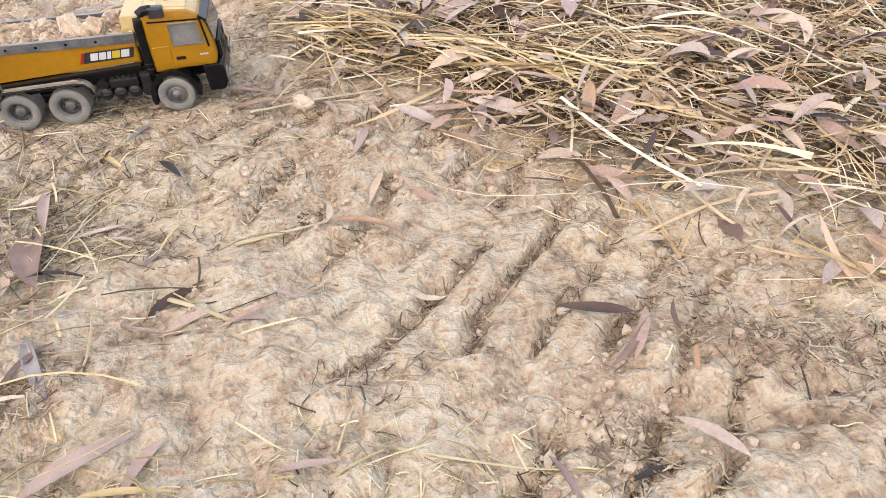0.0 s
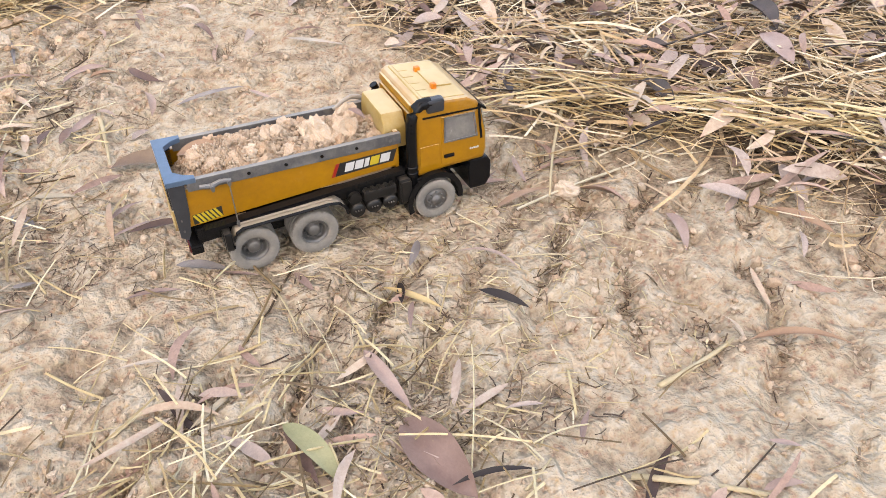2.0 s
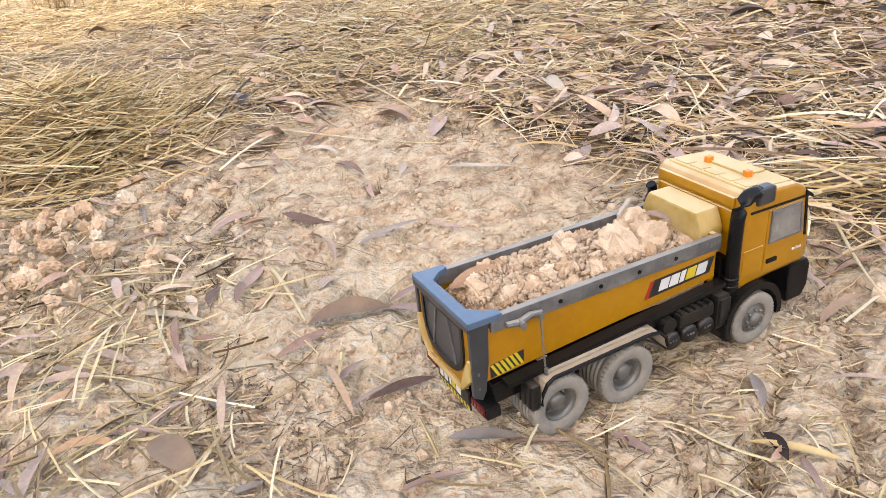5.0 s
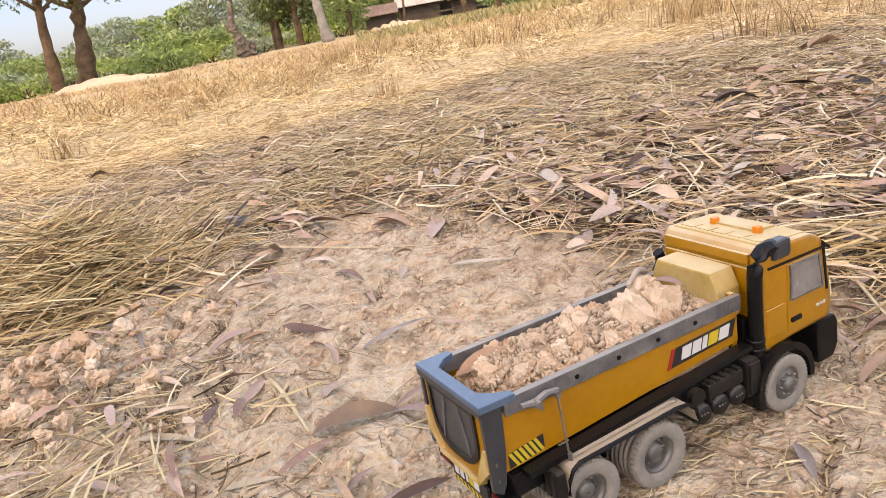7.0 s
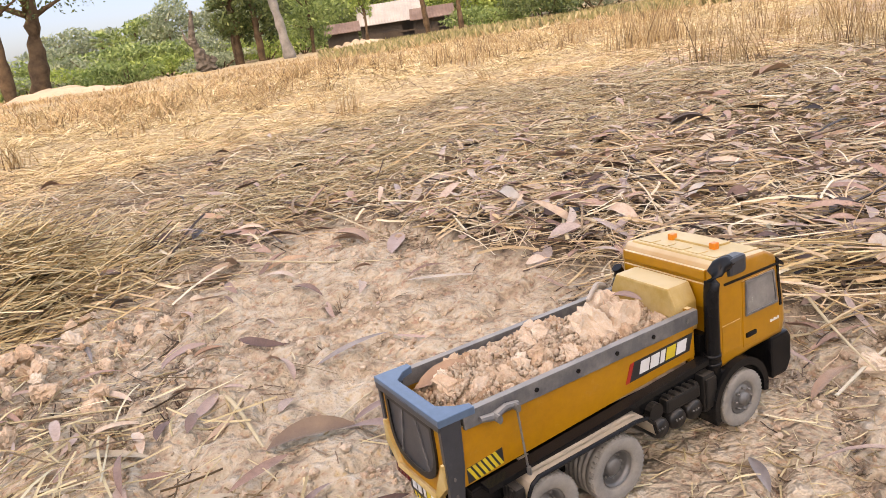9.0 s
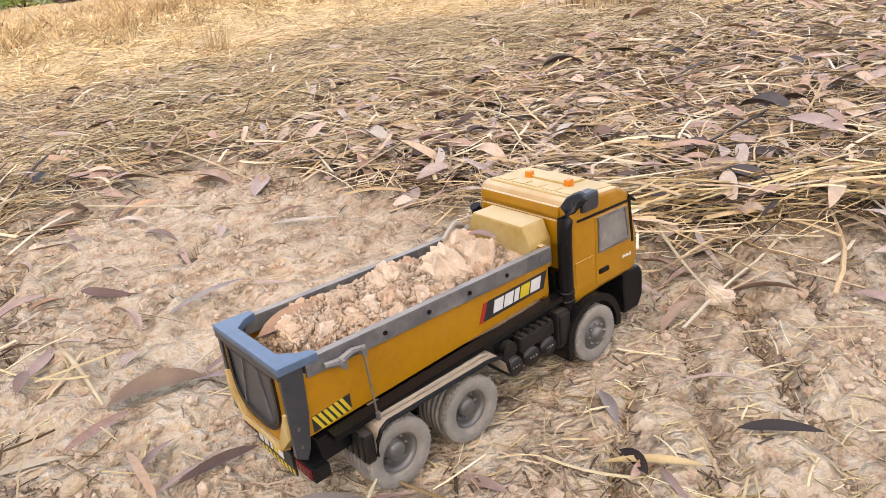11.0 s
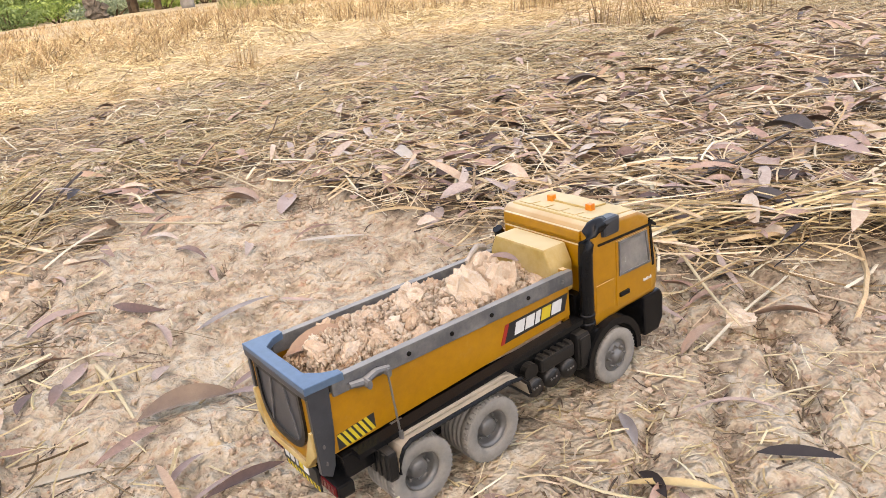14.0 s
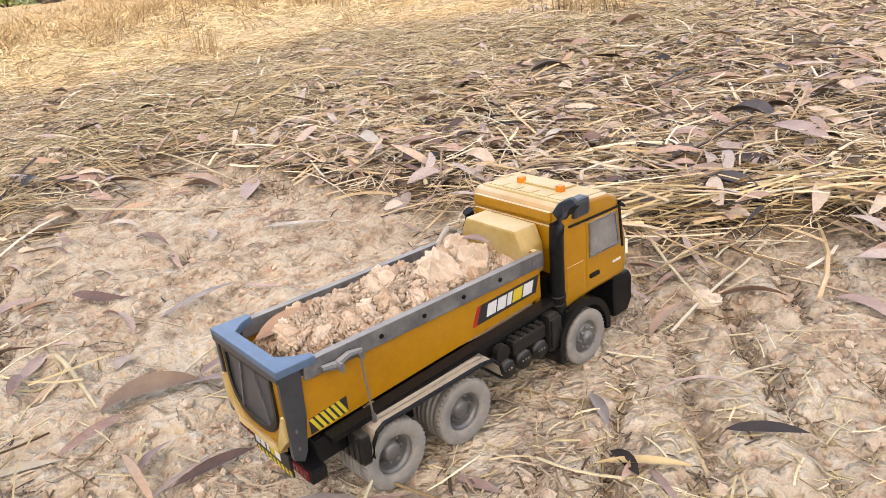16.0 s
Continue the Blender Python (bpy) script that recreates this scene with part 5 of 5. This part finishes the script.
leaf(-0.457, 2.246, -0.386, 2.384, 0.039, "pink")
leaf(-0.598, 1.870, -0.534, 1.793, 0.011, "pink")
leaf(-0.907, 2.004, -0.851, 2.012, 0.011, "rust")
leaf(-0.406, 1.297, -0.434, 1.242, 0.013, "grey")
leaf(0.001, 1.258, -0.020, 1.162, 0.018, "pink")
leaf(0.382, 1.632, 0.329, 1.576, 0.024, "pale")
leaf(1.494, 3.099, 1.663, 3.099, 0.051, "rust")
leaf(-0.512, 0.988, -0.464, 0.860, 0.053, "brown")
leaf(-0.652, 1.011, -0.600, 0.908, 0.026, "green")
leaf(-0.534, 1.109, -0.500, 0.995, 0.019, "pink")
leaf(-0.610, 1.032, -0.555, 1.011, 0.011, "pink")
leaf(-0.162, 0.775, -0.113, 0.769, 0.011, "pink")
leaf(-0.839, 1.156, -0.747, 1.141, 0.008, "pale")
leaf(-0.756, 1.039, -0.690, 1.091, 0.008, "tan")
leaf(-0.260, 1.344, -0.150, 1.369, 0.014, "rust")
leaf(-0.113, 0.832, -0.080, 0.813, 0.008, "pink")
leaf(-0.322, 0.894, -0.293, 0.935, 0.008, "mauve")
leaf(-0.046, 0.969, 0.081, 0.918, 0.012, "rust")
leaf(-0.353, 0.505, -0.244, 0.585, 0.025, "pink")
leaf(-0.239, 0.501, -0.206, 0.582, 0.016, "pink")
leaf(-0.437, 0.755, -0.368, 0.645, 0.020, "grey")
leaf(-0.081, 0.524, -0.004, 0.537, 0.011, "pink")
leaf(-0.293, 0.508, -0.175, 0.508, 0.011, "yellow")
leaf(-0.439, 0.686, -0.397, 0.688, 0.010, "tan")
leaf(0.150, 1.207, 0.213, 1.116, 0.017, "rust")
leaf(0.232, 0.534, 0.256, 0.462, 0.009, "mauve")
leaf(0.396, 1.550, 0.472, 1.581, 0.020, "pink")
leaf(0.038, 1.563, 0.084, 1.441, 0.033, "pale")
stalk(-0.286, 0.841, -0.049, 0.695, 0.010, "straw")
stalk(-0.191, 0.945, 0.050, 1.045, 0.009, "straw")
stalk(0.062, 0.558, 0.271, 0.513, 0.005, "straw")
stalk(-0.009, 0.556, 0.014, 0.645, 0.004, "straw")
stalk(-0.410, 0.853, -0.331, 0.921, 0.004, "straw")
stalk(-0.103, 0.544, -0.046, 0.611, 0.004, "straw")
stalk(-0.840, 1.045, -0.758, 1.098, 0.007, "straw")
stalk(-0.829, 0.955, -0.766, 0.865, 0.006, "straw")
stalk(-0.630, 1.258, -0.607, 1.089, 0.004, "straw")
stalk(-0.724, 0.878, -0.692, 0.940, 0.004, "straw")
stalk(-0.546, 1.504, -0.548, 1.390, 0.005, "straw")
stalk(-0.783, 1.632, -0.657, 1.759, 0.005, "straw")
stalk(-0.882, 1.844, -0.857, 1.636, 0.009, "straw")
stalk(-1.148, 1.958, -0.929, 1.865, 0.005, "straw")
stalk(-0.561, 1.359, -0.427, 1.382, 0.004, "straw")
stalk(-0.423, 1.446, -0.288, 1.518, 0.004, "straw")
stalk(-0.767, 2.589, -0.446, 2.184, 0.009, "straw")
stalk(-0.510, 2.993, -0.405, 2.407, 0.010, "straw")
stalk(0.097, 1.743, -0.178, 1.320, 0.009, "straw")
stalk(-0.238, 1.328, -0.017, 1.159, 0.004, "straw")
stalk(-0.292, 1.223, -0.131, 1.191, 0.004, "straw")
stalk(-0.204, 1.939, 0.012, 2.227, 0.009, "straw")
stalk(-0.226, 1.201, -0.099, 1.200, 0.005, "straw")


# ---- straw, leaf litter, crumbs: uncountable stuff ----
RS = np.random.RandomState(21)


def stuff(name, verts, faces, material, label, category, smooth=False):
    return tagged(new(name, mesh_from(name, verts, faces, material, smooth)), label, category, kind="stuff")


def scatter(n, x0, x1, y0, y1, weight):
    pts = np.zeros((0, 2))
    while len(pts) < n:
        p = np.stack([RS.uniform(x0, x1, n * 2), RS.uniform(y0, y1, n * 2)], -1)
        pts = np.concatenate([pts, p[RS.rand(n * 2) < weight(p[:, 0], p[:, 1])]])
    return pts[:n]


def straws(pts, length, width, angle, lift, tilt, bow=0.12, sides=3, rings=5):
    """Thin bent stalks, three-sided, each with a random bow."""
    n = len(pts)
    t = np.linspace(-0.5, 0.5, rings)[None, :, None]
    k = np.arange(sides)[None, None, :] * 2 * np.pi / sides
    L, W, A, B = (np.asarray(v)[:, None, None] for v in (length, width, angle, RS.uniform(-bow, bow, n)))
    spin = RS.uniform(0, 6.3, n)[:, None, None]
    along = t * L + 0 * k
    side = B * L * (1 - 4 * t * t) + W * 0.5 * np.cos(k + spin)
    up = (tilt[:, None, None]) * t * L + W * 0.35 * np.sin(k + spin) + RS.uniform(-0.05, 0.08, n)[:, None, None] * L * (1 - 4 * t * t)
    x = pts[:, 0, None, None] + along * np.cos(A) - side * np.sin(A)
    y = pts[:, 1, None, None] + along * np.sin(A) + side * np.cos(A)
    z = np.maximum(height(x, y) + 0.001, height(pts[:, 0], pts[:, 1])[:, None, None] + lift[:, None, None] + up)
    v = np.stack([x, y, z], -1).reshape(-1, 3)
    i = np.arange(n * rings * sides).reshape(n, rings, sides)
    a, b = i[:, :-1], i[:, 1:]
    return v, np.stack([a, np.roll(a, -1, 2), np.roll(b, -1, 2), b], -1).reshape(-1, 4)


def leaf_batch(pts, length, width, angle, lift, tilt):
    n, seg = len(pts), 6
    t = np.linspace(0, 1, seg + 1)[None, :, None]
    s = np.array([-1.0, 0.0, 1.0])[None, None, :]
    L, W, A, H, T = (np.asarray(v)[:, None, None] for v in (length, width, angle, lift, tilt))
    r = lambda lo, hi: RS.uniform(lo, hi, n)[:, None, None]
    half = W * 0.5 * (np.sin(np.pi * t ** 0.85) ** 0.75 + 0.03)
    along = (t - 0.5) * L + 0 * s
    side = r(-0.12, 0.12) * L * 4 * t * (1 - t) + half * s
    up = H + r(-0.02, 0.12) * L * 4 * t * (1 - t) + r(0.0, 0.9) * half * s * s + T * (t - 0.5) * L + r(-0.7, 0.7) * half * s
    x = pts[:, 0, None, None] + along * np.cos(A) - side * np.sin(A)
    y = pts[:, 1, None, None] + along * np.sin(A) + side * np.cos(A)
    z = np.maximum(height(x, y) + 0.001, height(pts[:, 0], pts[:, 1])[:, None, None] + up)
    i = np.arange(n * (seg + 1) * 3).reshape(n, seg + 1, 3)
    f = np.stack([i[:, :-1, :-1], i[:, 1:, :-1], i[:, 1:, 1:], i[:, :-1, 1:]], -1).reshape(-1, 4)
    return np.stack([x, y, z], -1).reshape(-1, 3), f


def lay(n):
    """Directions of fallen straw: most of it combed one way along the track's edge."""
    a = RS.normal(-0.55, 0.7, n)
    loose = RS.rand(n) < 0.68
    a[loose] = RS.uniform(0, np.pi, loose.sum())
    return a


near_mulch = lambda x, y: litter_cover(x, y) * (1 - 0.8 * field_cover(x, y)) * np.where(y < 3.0, 1.0, 0.75)
n = 8500
p = scatter(n, -1.7, 2.4, 0.4, 4.6, lambda x, y: near_mulch(x, y) * np.clip(1.5 - (y - 1.2) / 2.2, 0.1, 1))
v, f = straws(p, RS.gamma(3, 0.034, n) + 0.03, 0.0018 + 0.0075 * RS.uniform(0, 1, n) ** 2.0, lay(n), RS.uniform(0.0, 1.0, n) ** 1.3 * 0.046 * np.clip(0.35 + litter_cover(p[:, 0], p[:, 1]), 0, 1), RS.normal(0, 0.13, n), 0.07)
stuff("straw_mulch", v, f, STRAW, "thick layer of loose dry straw in mixed tan tones", "straw")
n = 34000
p = scatter(n, -1.9, 2.8, 0.4, 5.2, near_mulch)
v, f = straws(p, RS.gamma(2.5, 0.021, n) + 0.015, RS.uniform(0.001, 0.0032, n) * np.clip(p[:, 1] / 3, 0.9, 1.4), lay(n) + RS.normal(0, 0.5, n), RS.uniform(0.0, 1.0, n) ** 1.2 * 0.046, RS.normal(0, 0.22, n), 0.07, 3, 4)
stuff("fine_straw", v, f, STRAW, "fine broken straw filling the mulch", "straw")
n = 3200
p = scatter(n, -1.7, 2.4, 0.4, 4.2, lambda x, y: near_mulch(x, y) * np.where(x > -0.9, 1, 0.4) * np.clip(1.6 - (y - 1.6) / 1.3, 0.12, 1))
v, f = leaf_batch(p, RS.uniform(0.030, 0.120, n), RS.uniform(0.007, 0.024, n), RS.uniform(0, 6.3, n), RS.uniform(0.004, 0.044, n) * np.clip(0.3 + litter_cover(p[:, 0], p[:, 1]), 0, 1), RS.normal(0, 0.26, n))
stuff("leaf_litter", v, f, LITTER_LEAF, "mauve and grey sickle-shaped dry leaves among the straw", "leaf litter", True)

# finer, golder straw towards the field
n = 20000
p = scatter(n, -2.2, 4.2, 2.1, 5.0, lambda x, y: litter_cover(x, y) * np.clip((y - 2.0) / 0.9, 0, 1) * np.clip(0.6 + 0.7 * lattice(x, y, 2.2, 81), 0.1, 1))
v, f = straws(p, RS.gamma(3, 0.022, n) + 0.02, RS.uniform(0.0014, 0.0040, n), lay(n) + RS.normal(0, 0.4, n), RS.uniform(0.012, 0.050, n), RS.normal(0, 0.20, n), 0.09, 3, 4)
stuff("golden_straw", v, f, FIELD_STRAW, "fine golden straw lying over the mulch", "straw")

# a thick combed band of straw at the track's edge
n = 150
t = RS.uniform(-0.25, 1.15, n)
p = np.stack([-0.02 + 0.42 * t + RS.normal(0, 0.02, n), 1.56 - 0.25 * t + RS.normal(0, 0.035, n)], -1)
v, f = straws(p, RS.uniform(0.07, 0.27, n), RS.uniform(0.002, 0.006, n), RS.normal(-0.52, 0.36, n), RS.uniform(0.01, 0.055, n), RS.normal(0, 0.12, n), 0.05)
stuff("straw_band", v, f, GOLD_STRAW, "thick band of long golden straw combed one way", "straw")

# thin scatter over the bare track
bare = lambda x, y: (1 - litter_cover(x, y)) * np.clip(0.9 * (lattice(x, y, 3.5, 31) - 0.1) + 0.6 * groove(x, y), 0.02, 1)
n = 3000
p = scatter(n, -1.8, 0.8, 0.35, 2.7, bare)
v, f = straws(p, RS.gamma(2.0, 0.009, n) + 0.006, RS.uniform(0.0008, 0.0028, n), RS.uniform(0, np.pi, n), RS.uniform(0.0, 0.004, n), RS.normal(0, 0.03, n), 0.05)
stuff("straw_chaff", v, f, FIELD_STRAW, "short straw bits scattered over the bare soil", "straw")
debris = lambda x, y: np.exp(-((x + 0.72) / 0.30) ** 2 - ((y - 0.82) / 0.30) ** 2) + 0.9 * np.exp(-((x + 1.22) / 0.24) ** 2 - ((y - 1.72) / 0.40) ** 2) + 0.25 * np.exp(-((x + 0.30) / 0.30) ** 2 - ((y - 0.30) / 0.22) ** 2)
n = 1100
p = scatter(n, -1.9, 0.5, 0.1, 2.5, lambda x, y: debris(x, y) * (1 - litter_cover(x, y)))
v, f = straws(p, RS.gamma(3, 0.022, n) + 0.02, RS.uniform(0.0015, 0.0045, n), RS.uniform(0, np.pi, n), RS.uniform(0.0, 0.02, n), RS.normal(0, 0.06, n), 0.05)
stuff("loose_straw", v, f, FIELD_STRAW, "loose straw and stalks strewn beside the track", "straw")
n = 300
p = scatter(n, -1.9, 0.5, 0.1, 2.6, lambda x, y: (debris(x, y) + 0.12) * (1 - litter_cover(x, y)))
v, f = leaf_batch(p, RS.uniform(0.04, 0.12, n), RS.uniform(0.006, 0.015, n), RS.uniform(0, 6.3, n), RS.uniform(0.003, 0.012, n), RS.normal(0, 0.05, n))
stuff("scattered_leaves", v, f, LITTER_LEAF, "small dry leaves scattered on the bare soil", "leaf litter", True)


n = 14000
p = scatter(n, -1.8, 0.8, 0.3, 2.6, lambda x, y: (1 - litter_cover(x, y)) * np.clip(1.2 * groove(x, y) ** 1.6 + 0.5 * np.clip(2.5 * lattice(x, y, 7, 51) - 0.9, 0, 1), 0.004, 1))
v, f = straws(p, RS.gamma(2, 0.007, n) + 0.005, RS.uniform(0.001, 0.003, n), RS.uniform(0, np.pi, n), RS.uniform(0.0, 0.004, n), RS.normal(0, 0.05, n), 0.08, 3, 3)
stuff("furrow_debris", v, f, DARK_BITS, "brown and grey plant bits lying in the furrows", "debris")


def crumbs(pts, size):
    """Lumpy soil crumbs of twenty uneven faces."""
    n = len(pts)
    v = ICO[None] * RS.uniform(0.72, 1.22, (n, 12, 1)) * RS.uniform(0.6, 1.1, (n, 1, 3)) * size[:, None, None]
    a = RS.uniform(0, 6.3, n)[:, None]
    x, y = v[..., 0] * np.cos(a) - v[..., 1] * np.sin(a), v[..., 0] * np.sin(a) + v[..., 1] * np.cos(a)
    w = np.stack([pts[:, 0, None] + x, pts[:, 1, None] + y, height(pts[:, 0], pts[:, 1])[:, None] + v[..., 2] + size[:, None] * 0.35], -1)
    return w.reshape(-1, 3), (ICO_FACES[None] + 12 * np.arange(n)[:, None, None]).reshape(-1, 3)


n = 13000
p = scatter(n, -1.8, 0.8, 0.35, 2.7, lambda x, y: (1 - litter_cover(x, y)) * np.clip(0.6 * lattice(x, y, 4.5, 41) + 0.9 * groove(x, y), 0.03, 1))
v, f = crumbs(p, RS.gamma(1.6, 0.0014, n) + 0.001)
stuff("soil_crumbs", v, f, CLOD, "fine crumbs of dry clay on the track", "soil")

# the sunlit field beyond
n = 42000
patch = lambda x, y: np.clip(0.55 + 0.9 * lattice(x, y, 1.6, 61) + 0.5 * lattice(x, y, 5, 62), 0.12, 1)
p = scatter(n, -5, 9, 2.6, 15, lambda x, y: np.clip(field_cover(x, y) + 0.12 * litter_cover(x, y), 0, 1) * np.clip(3.2 / np.maximum(y - 1.5, 1), 0.08, 1) * patch(x, y))
v, f = straws(p, RS.gamma(3, 0.030, n) + 0.03, RS.uniform(0.0016, 0.0050, n) * np.clip(p[:, 1] / 5, 0.8, 2.2), RS.uniform(0, np.pi, n), RS.uniform(0, 0.03, n), RS.normal(0, 0.30, n), 0.12, 3, 4)
stuff("field_straw", v, f, FIELD_STRAW, "golden cut straw covering the dry field", "straw")


def standing(cx, cy, rx, ry, n, tall, lean=0.18):
    """Upright stubble stems round a place."""
    m = max(1, n // 11)
    tuft = np.stack([cx + rx * RS.normal(0, 0.55, m), cy + ry * RS.normal(0, 0.55, m)], -1)
    own = RS.randint(0, m, n)
    p = tuft[own] + RS.normal(0, min(0.045 * max(1.0, cy / 5), rx * 0.5), (n, 2))
    tuft_dx, tuft_dy, tuft_h = (RS.normal(0, lean, m)[own], RS.normal(0, lean, m)[own], RS.uniform(0.55, 1.1, m)[own])
    rings, sides = 4, 3
    t = np.linspace(0, 1, rings)[None, :, None]
    k = np.arange(sides)[None, None, :] * 2.094
    h = (tall * tuft_h * RS.uniform(0.45, 1.1, n))[:, None, None]
    dx, dy = ((d + RS.normal(0, lean * 0.7, n))[:, None, None] for d in (tuft_dx, tuft_dy))
    w = (RS.uniform(0.0013, 0.0030, n) * max(1.0, cy / 5))[:, None, None] * (1.1 - 0.6 * t)
    x = p[:, 0, None, None] + dx * h * t ** 1.6 + w * np.cos(k)
    y = p[:, 1, None, None] + dy * h * t ** 1.6 + w * np.sin(k)
    z = height(p[:, 0], p[:, 1])[:, None, None] + h * t + 0 * k
    i = np.arange(n * rings * sides).reshape(n, rings, sides)
    a, b = i[:, :-1], i[:, 1:]
    return np.stack([x, y, z], -1).reshape(-1, 3), np.stack([a, np.roll(a, -1, 2), np.roll(b, -1, 2), b], -1).reshape(-1, 4)


def stubble(cx, cy, rx, ry, n, tall, words, lean=0.18):
    v, f = standing(cx, cy, rx, ry, n, tall, lean)
    stuff("stubble_clump", v, f, STUBBLE, words, "stubble")


stubble(0.25, 4.79, 0.07, 0.07, 34, 0.26, "small tuft of upright dry stubble in sunlight", 0.14)
stubble(2.78, 5.4, 0.42, 0.30, 260, 0.34, "dense clump of tall dry standing stubble")
stubble(1.95, 3.75, 0.26, 0.16, 90, 0.30, "tall dry stubble at the edge of the shade", 0.16)
stubble(2.6, 3.5, 0.55, 0.28, 170, 0.32, "row of tall upright dry stubble", 0.16)
stubble(3.6, 4.6, 0.8, 0.6, 260, 0.34, "thick stand of dry rice stubble")
stubble(-0.2, 7.6, 1.3, 0.9, 620, 0.17, "low patch of leaning dry grass", 0.7)
stubble(-0.7, 9.4, 1.5, 1.2, 560, 0.18, "thin dry grass on the field", 0.7)
stubble(1.2, 9.5, 0.6, 0.6, 200, 0.24, "short upright stubble on the field", 0.25)
stubble(2.4, 7.3, 0.9, 0.8, 300, 0.20, "dry stubble among cut straw", 0.3)
stubble(3.9, 9.0, 1.6, 1.6, 300, 0.20, "wide stand of dry stubble", 0.3)
stubble(7.5, 9.5, 2.4, 2.0, 600, 0.22, "wide stand of tall dry stubble", 0.2)
stubble(0.5, 14.0, 3.5, 2.5, 500, 0.15, "far low dry grass along the field", 0.4)
stubble(-3.2, 14.0, 1.6, 3.0, 160, 0.18, "sparse dry grass beside pale soil", 0.4)

vs, fs, base = [], [], 0
for _ in range(70):
    y = RS.uniform(5.0, 15.0)
    v, f = standing(RS.uniform(-0.35, 0.62) * y + 0.3, y, 0.10, 0.10, int(RS.uniform(10, 30)), RS.uniform(0.08, 0.20), 0.35)
    vs.append(v)
    fs.append(f + base)
    base += len(v)
stuff("field_tufts", np.concatenate(vs), np.concatenate(fs), STUBBLE, "scattered small tufts of dry stubble on the field", "stubble")

# the tangled straw heap beside the track
n = 2600
p = np.stack([-1.24 + 0.14 * RS.normal(0, 1, n), 2.74 + 0.16 * RS.normal(0, 1, n)], -1)
hump = 0.14 * np.exp(-((p[:, 0] + 1.25) / 0.25) ** 2 - ((p[:, 1] - 2.78) / 0.28) ** 2)
v, f = straws(p, RS.gamma(5, 0.028, n) + 0.04, RS.uniform(0.0018, 0.0052, n), RS.normal(0.15, 0.6, n), hump * RS.uniform(0.1, 1.0, n), RS.normal(0, 0.3, n), 0.3)
stuff("straw_heap", v, f, GOLD_STRAW, "tangled heap of fine golden dry grass", "straw")


# clods beside the track
rng = random.Random(31)
PILE = empty("clod_pile", pose(-1.24, 2.13, float(height(-1.24, 2.13))), "low pile of dry reddish-tan soil clods", "soil pile")
for _ in range(190):
    x, y = rng.gauss(0, 0.13), rng.gauss(0, 0.16)
    size = 0.005 + 0.018 * rng.random() ** 2.2
    up = 0.035 * math.exp(-(x * x + y * y) / 0.03)
    ob = clod(PILE, 0, 0, 0, size, rng)
    ob.location = (x, y, float(height(-1.24 + x, 2.13 + y) - height(-1.24, 2.13)) + up + size * 0.15)
for k in range(46):
    x, y = rng.uniform(-1.45, -1.0), rng.uniform(1.45, 2.2)
    if k > 36:
        x, y = rng.uniform(-0.5, -0.2), rng.uniform(2.1, 2.6)
    size = 0.005 + 0.010 * rng.random() ** 2
    ob = clod(None, 0, 0, 0, size, rng)
    ob.name = "soil_clod"
    ob.location = (x, y, float(height(x, y)) + size * 0.2)
    tagged(ob, "dry pinkish-tan clod of soil on the ground", "clod", "loose clods")
stone = clod(None, 0, 0, 0, 0.021, rng, 1)
stone.name = "soil_clod"
stone.location = (-0.125, 1.365, float(height(-0.125, 1.365)) + 0.010)
tagged(stone, "pale chalky clod beside straw at the track's edge", "clod", "loose clods")
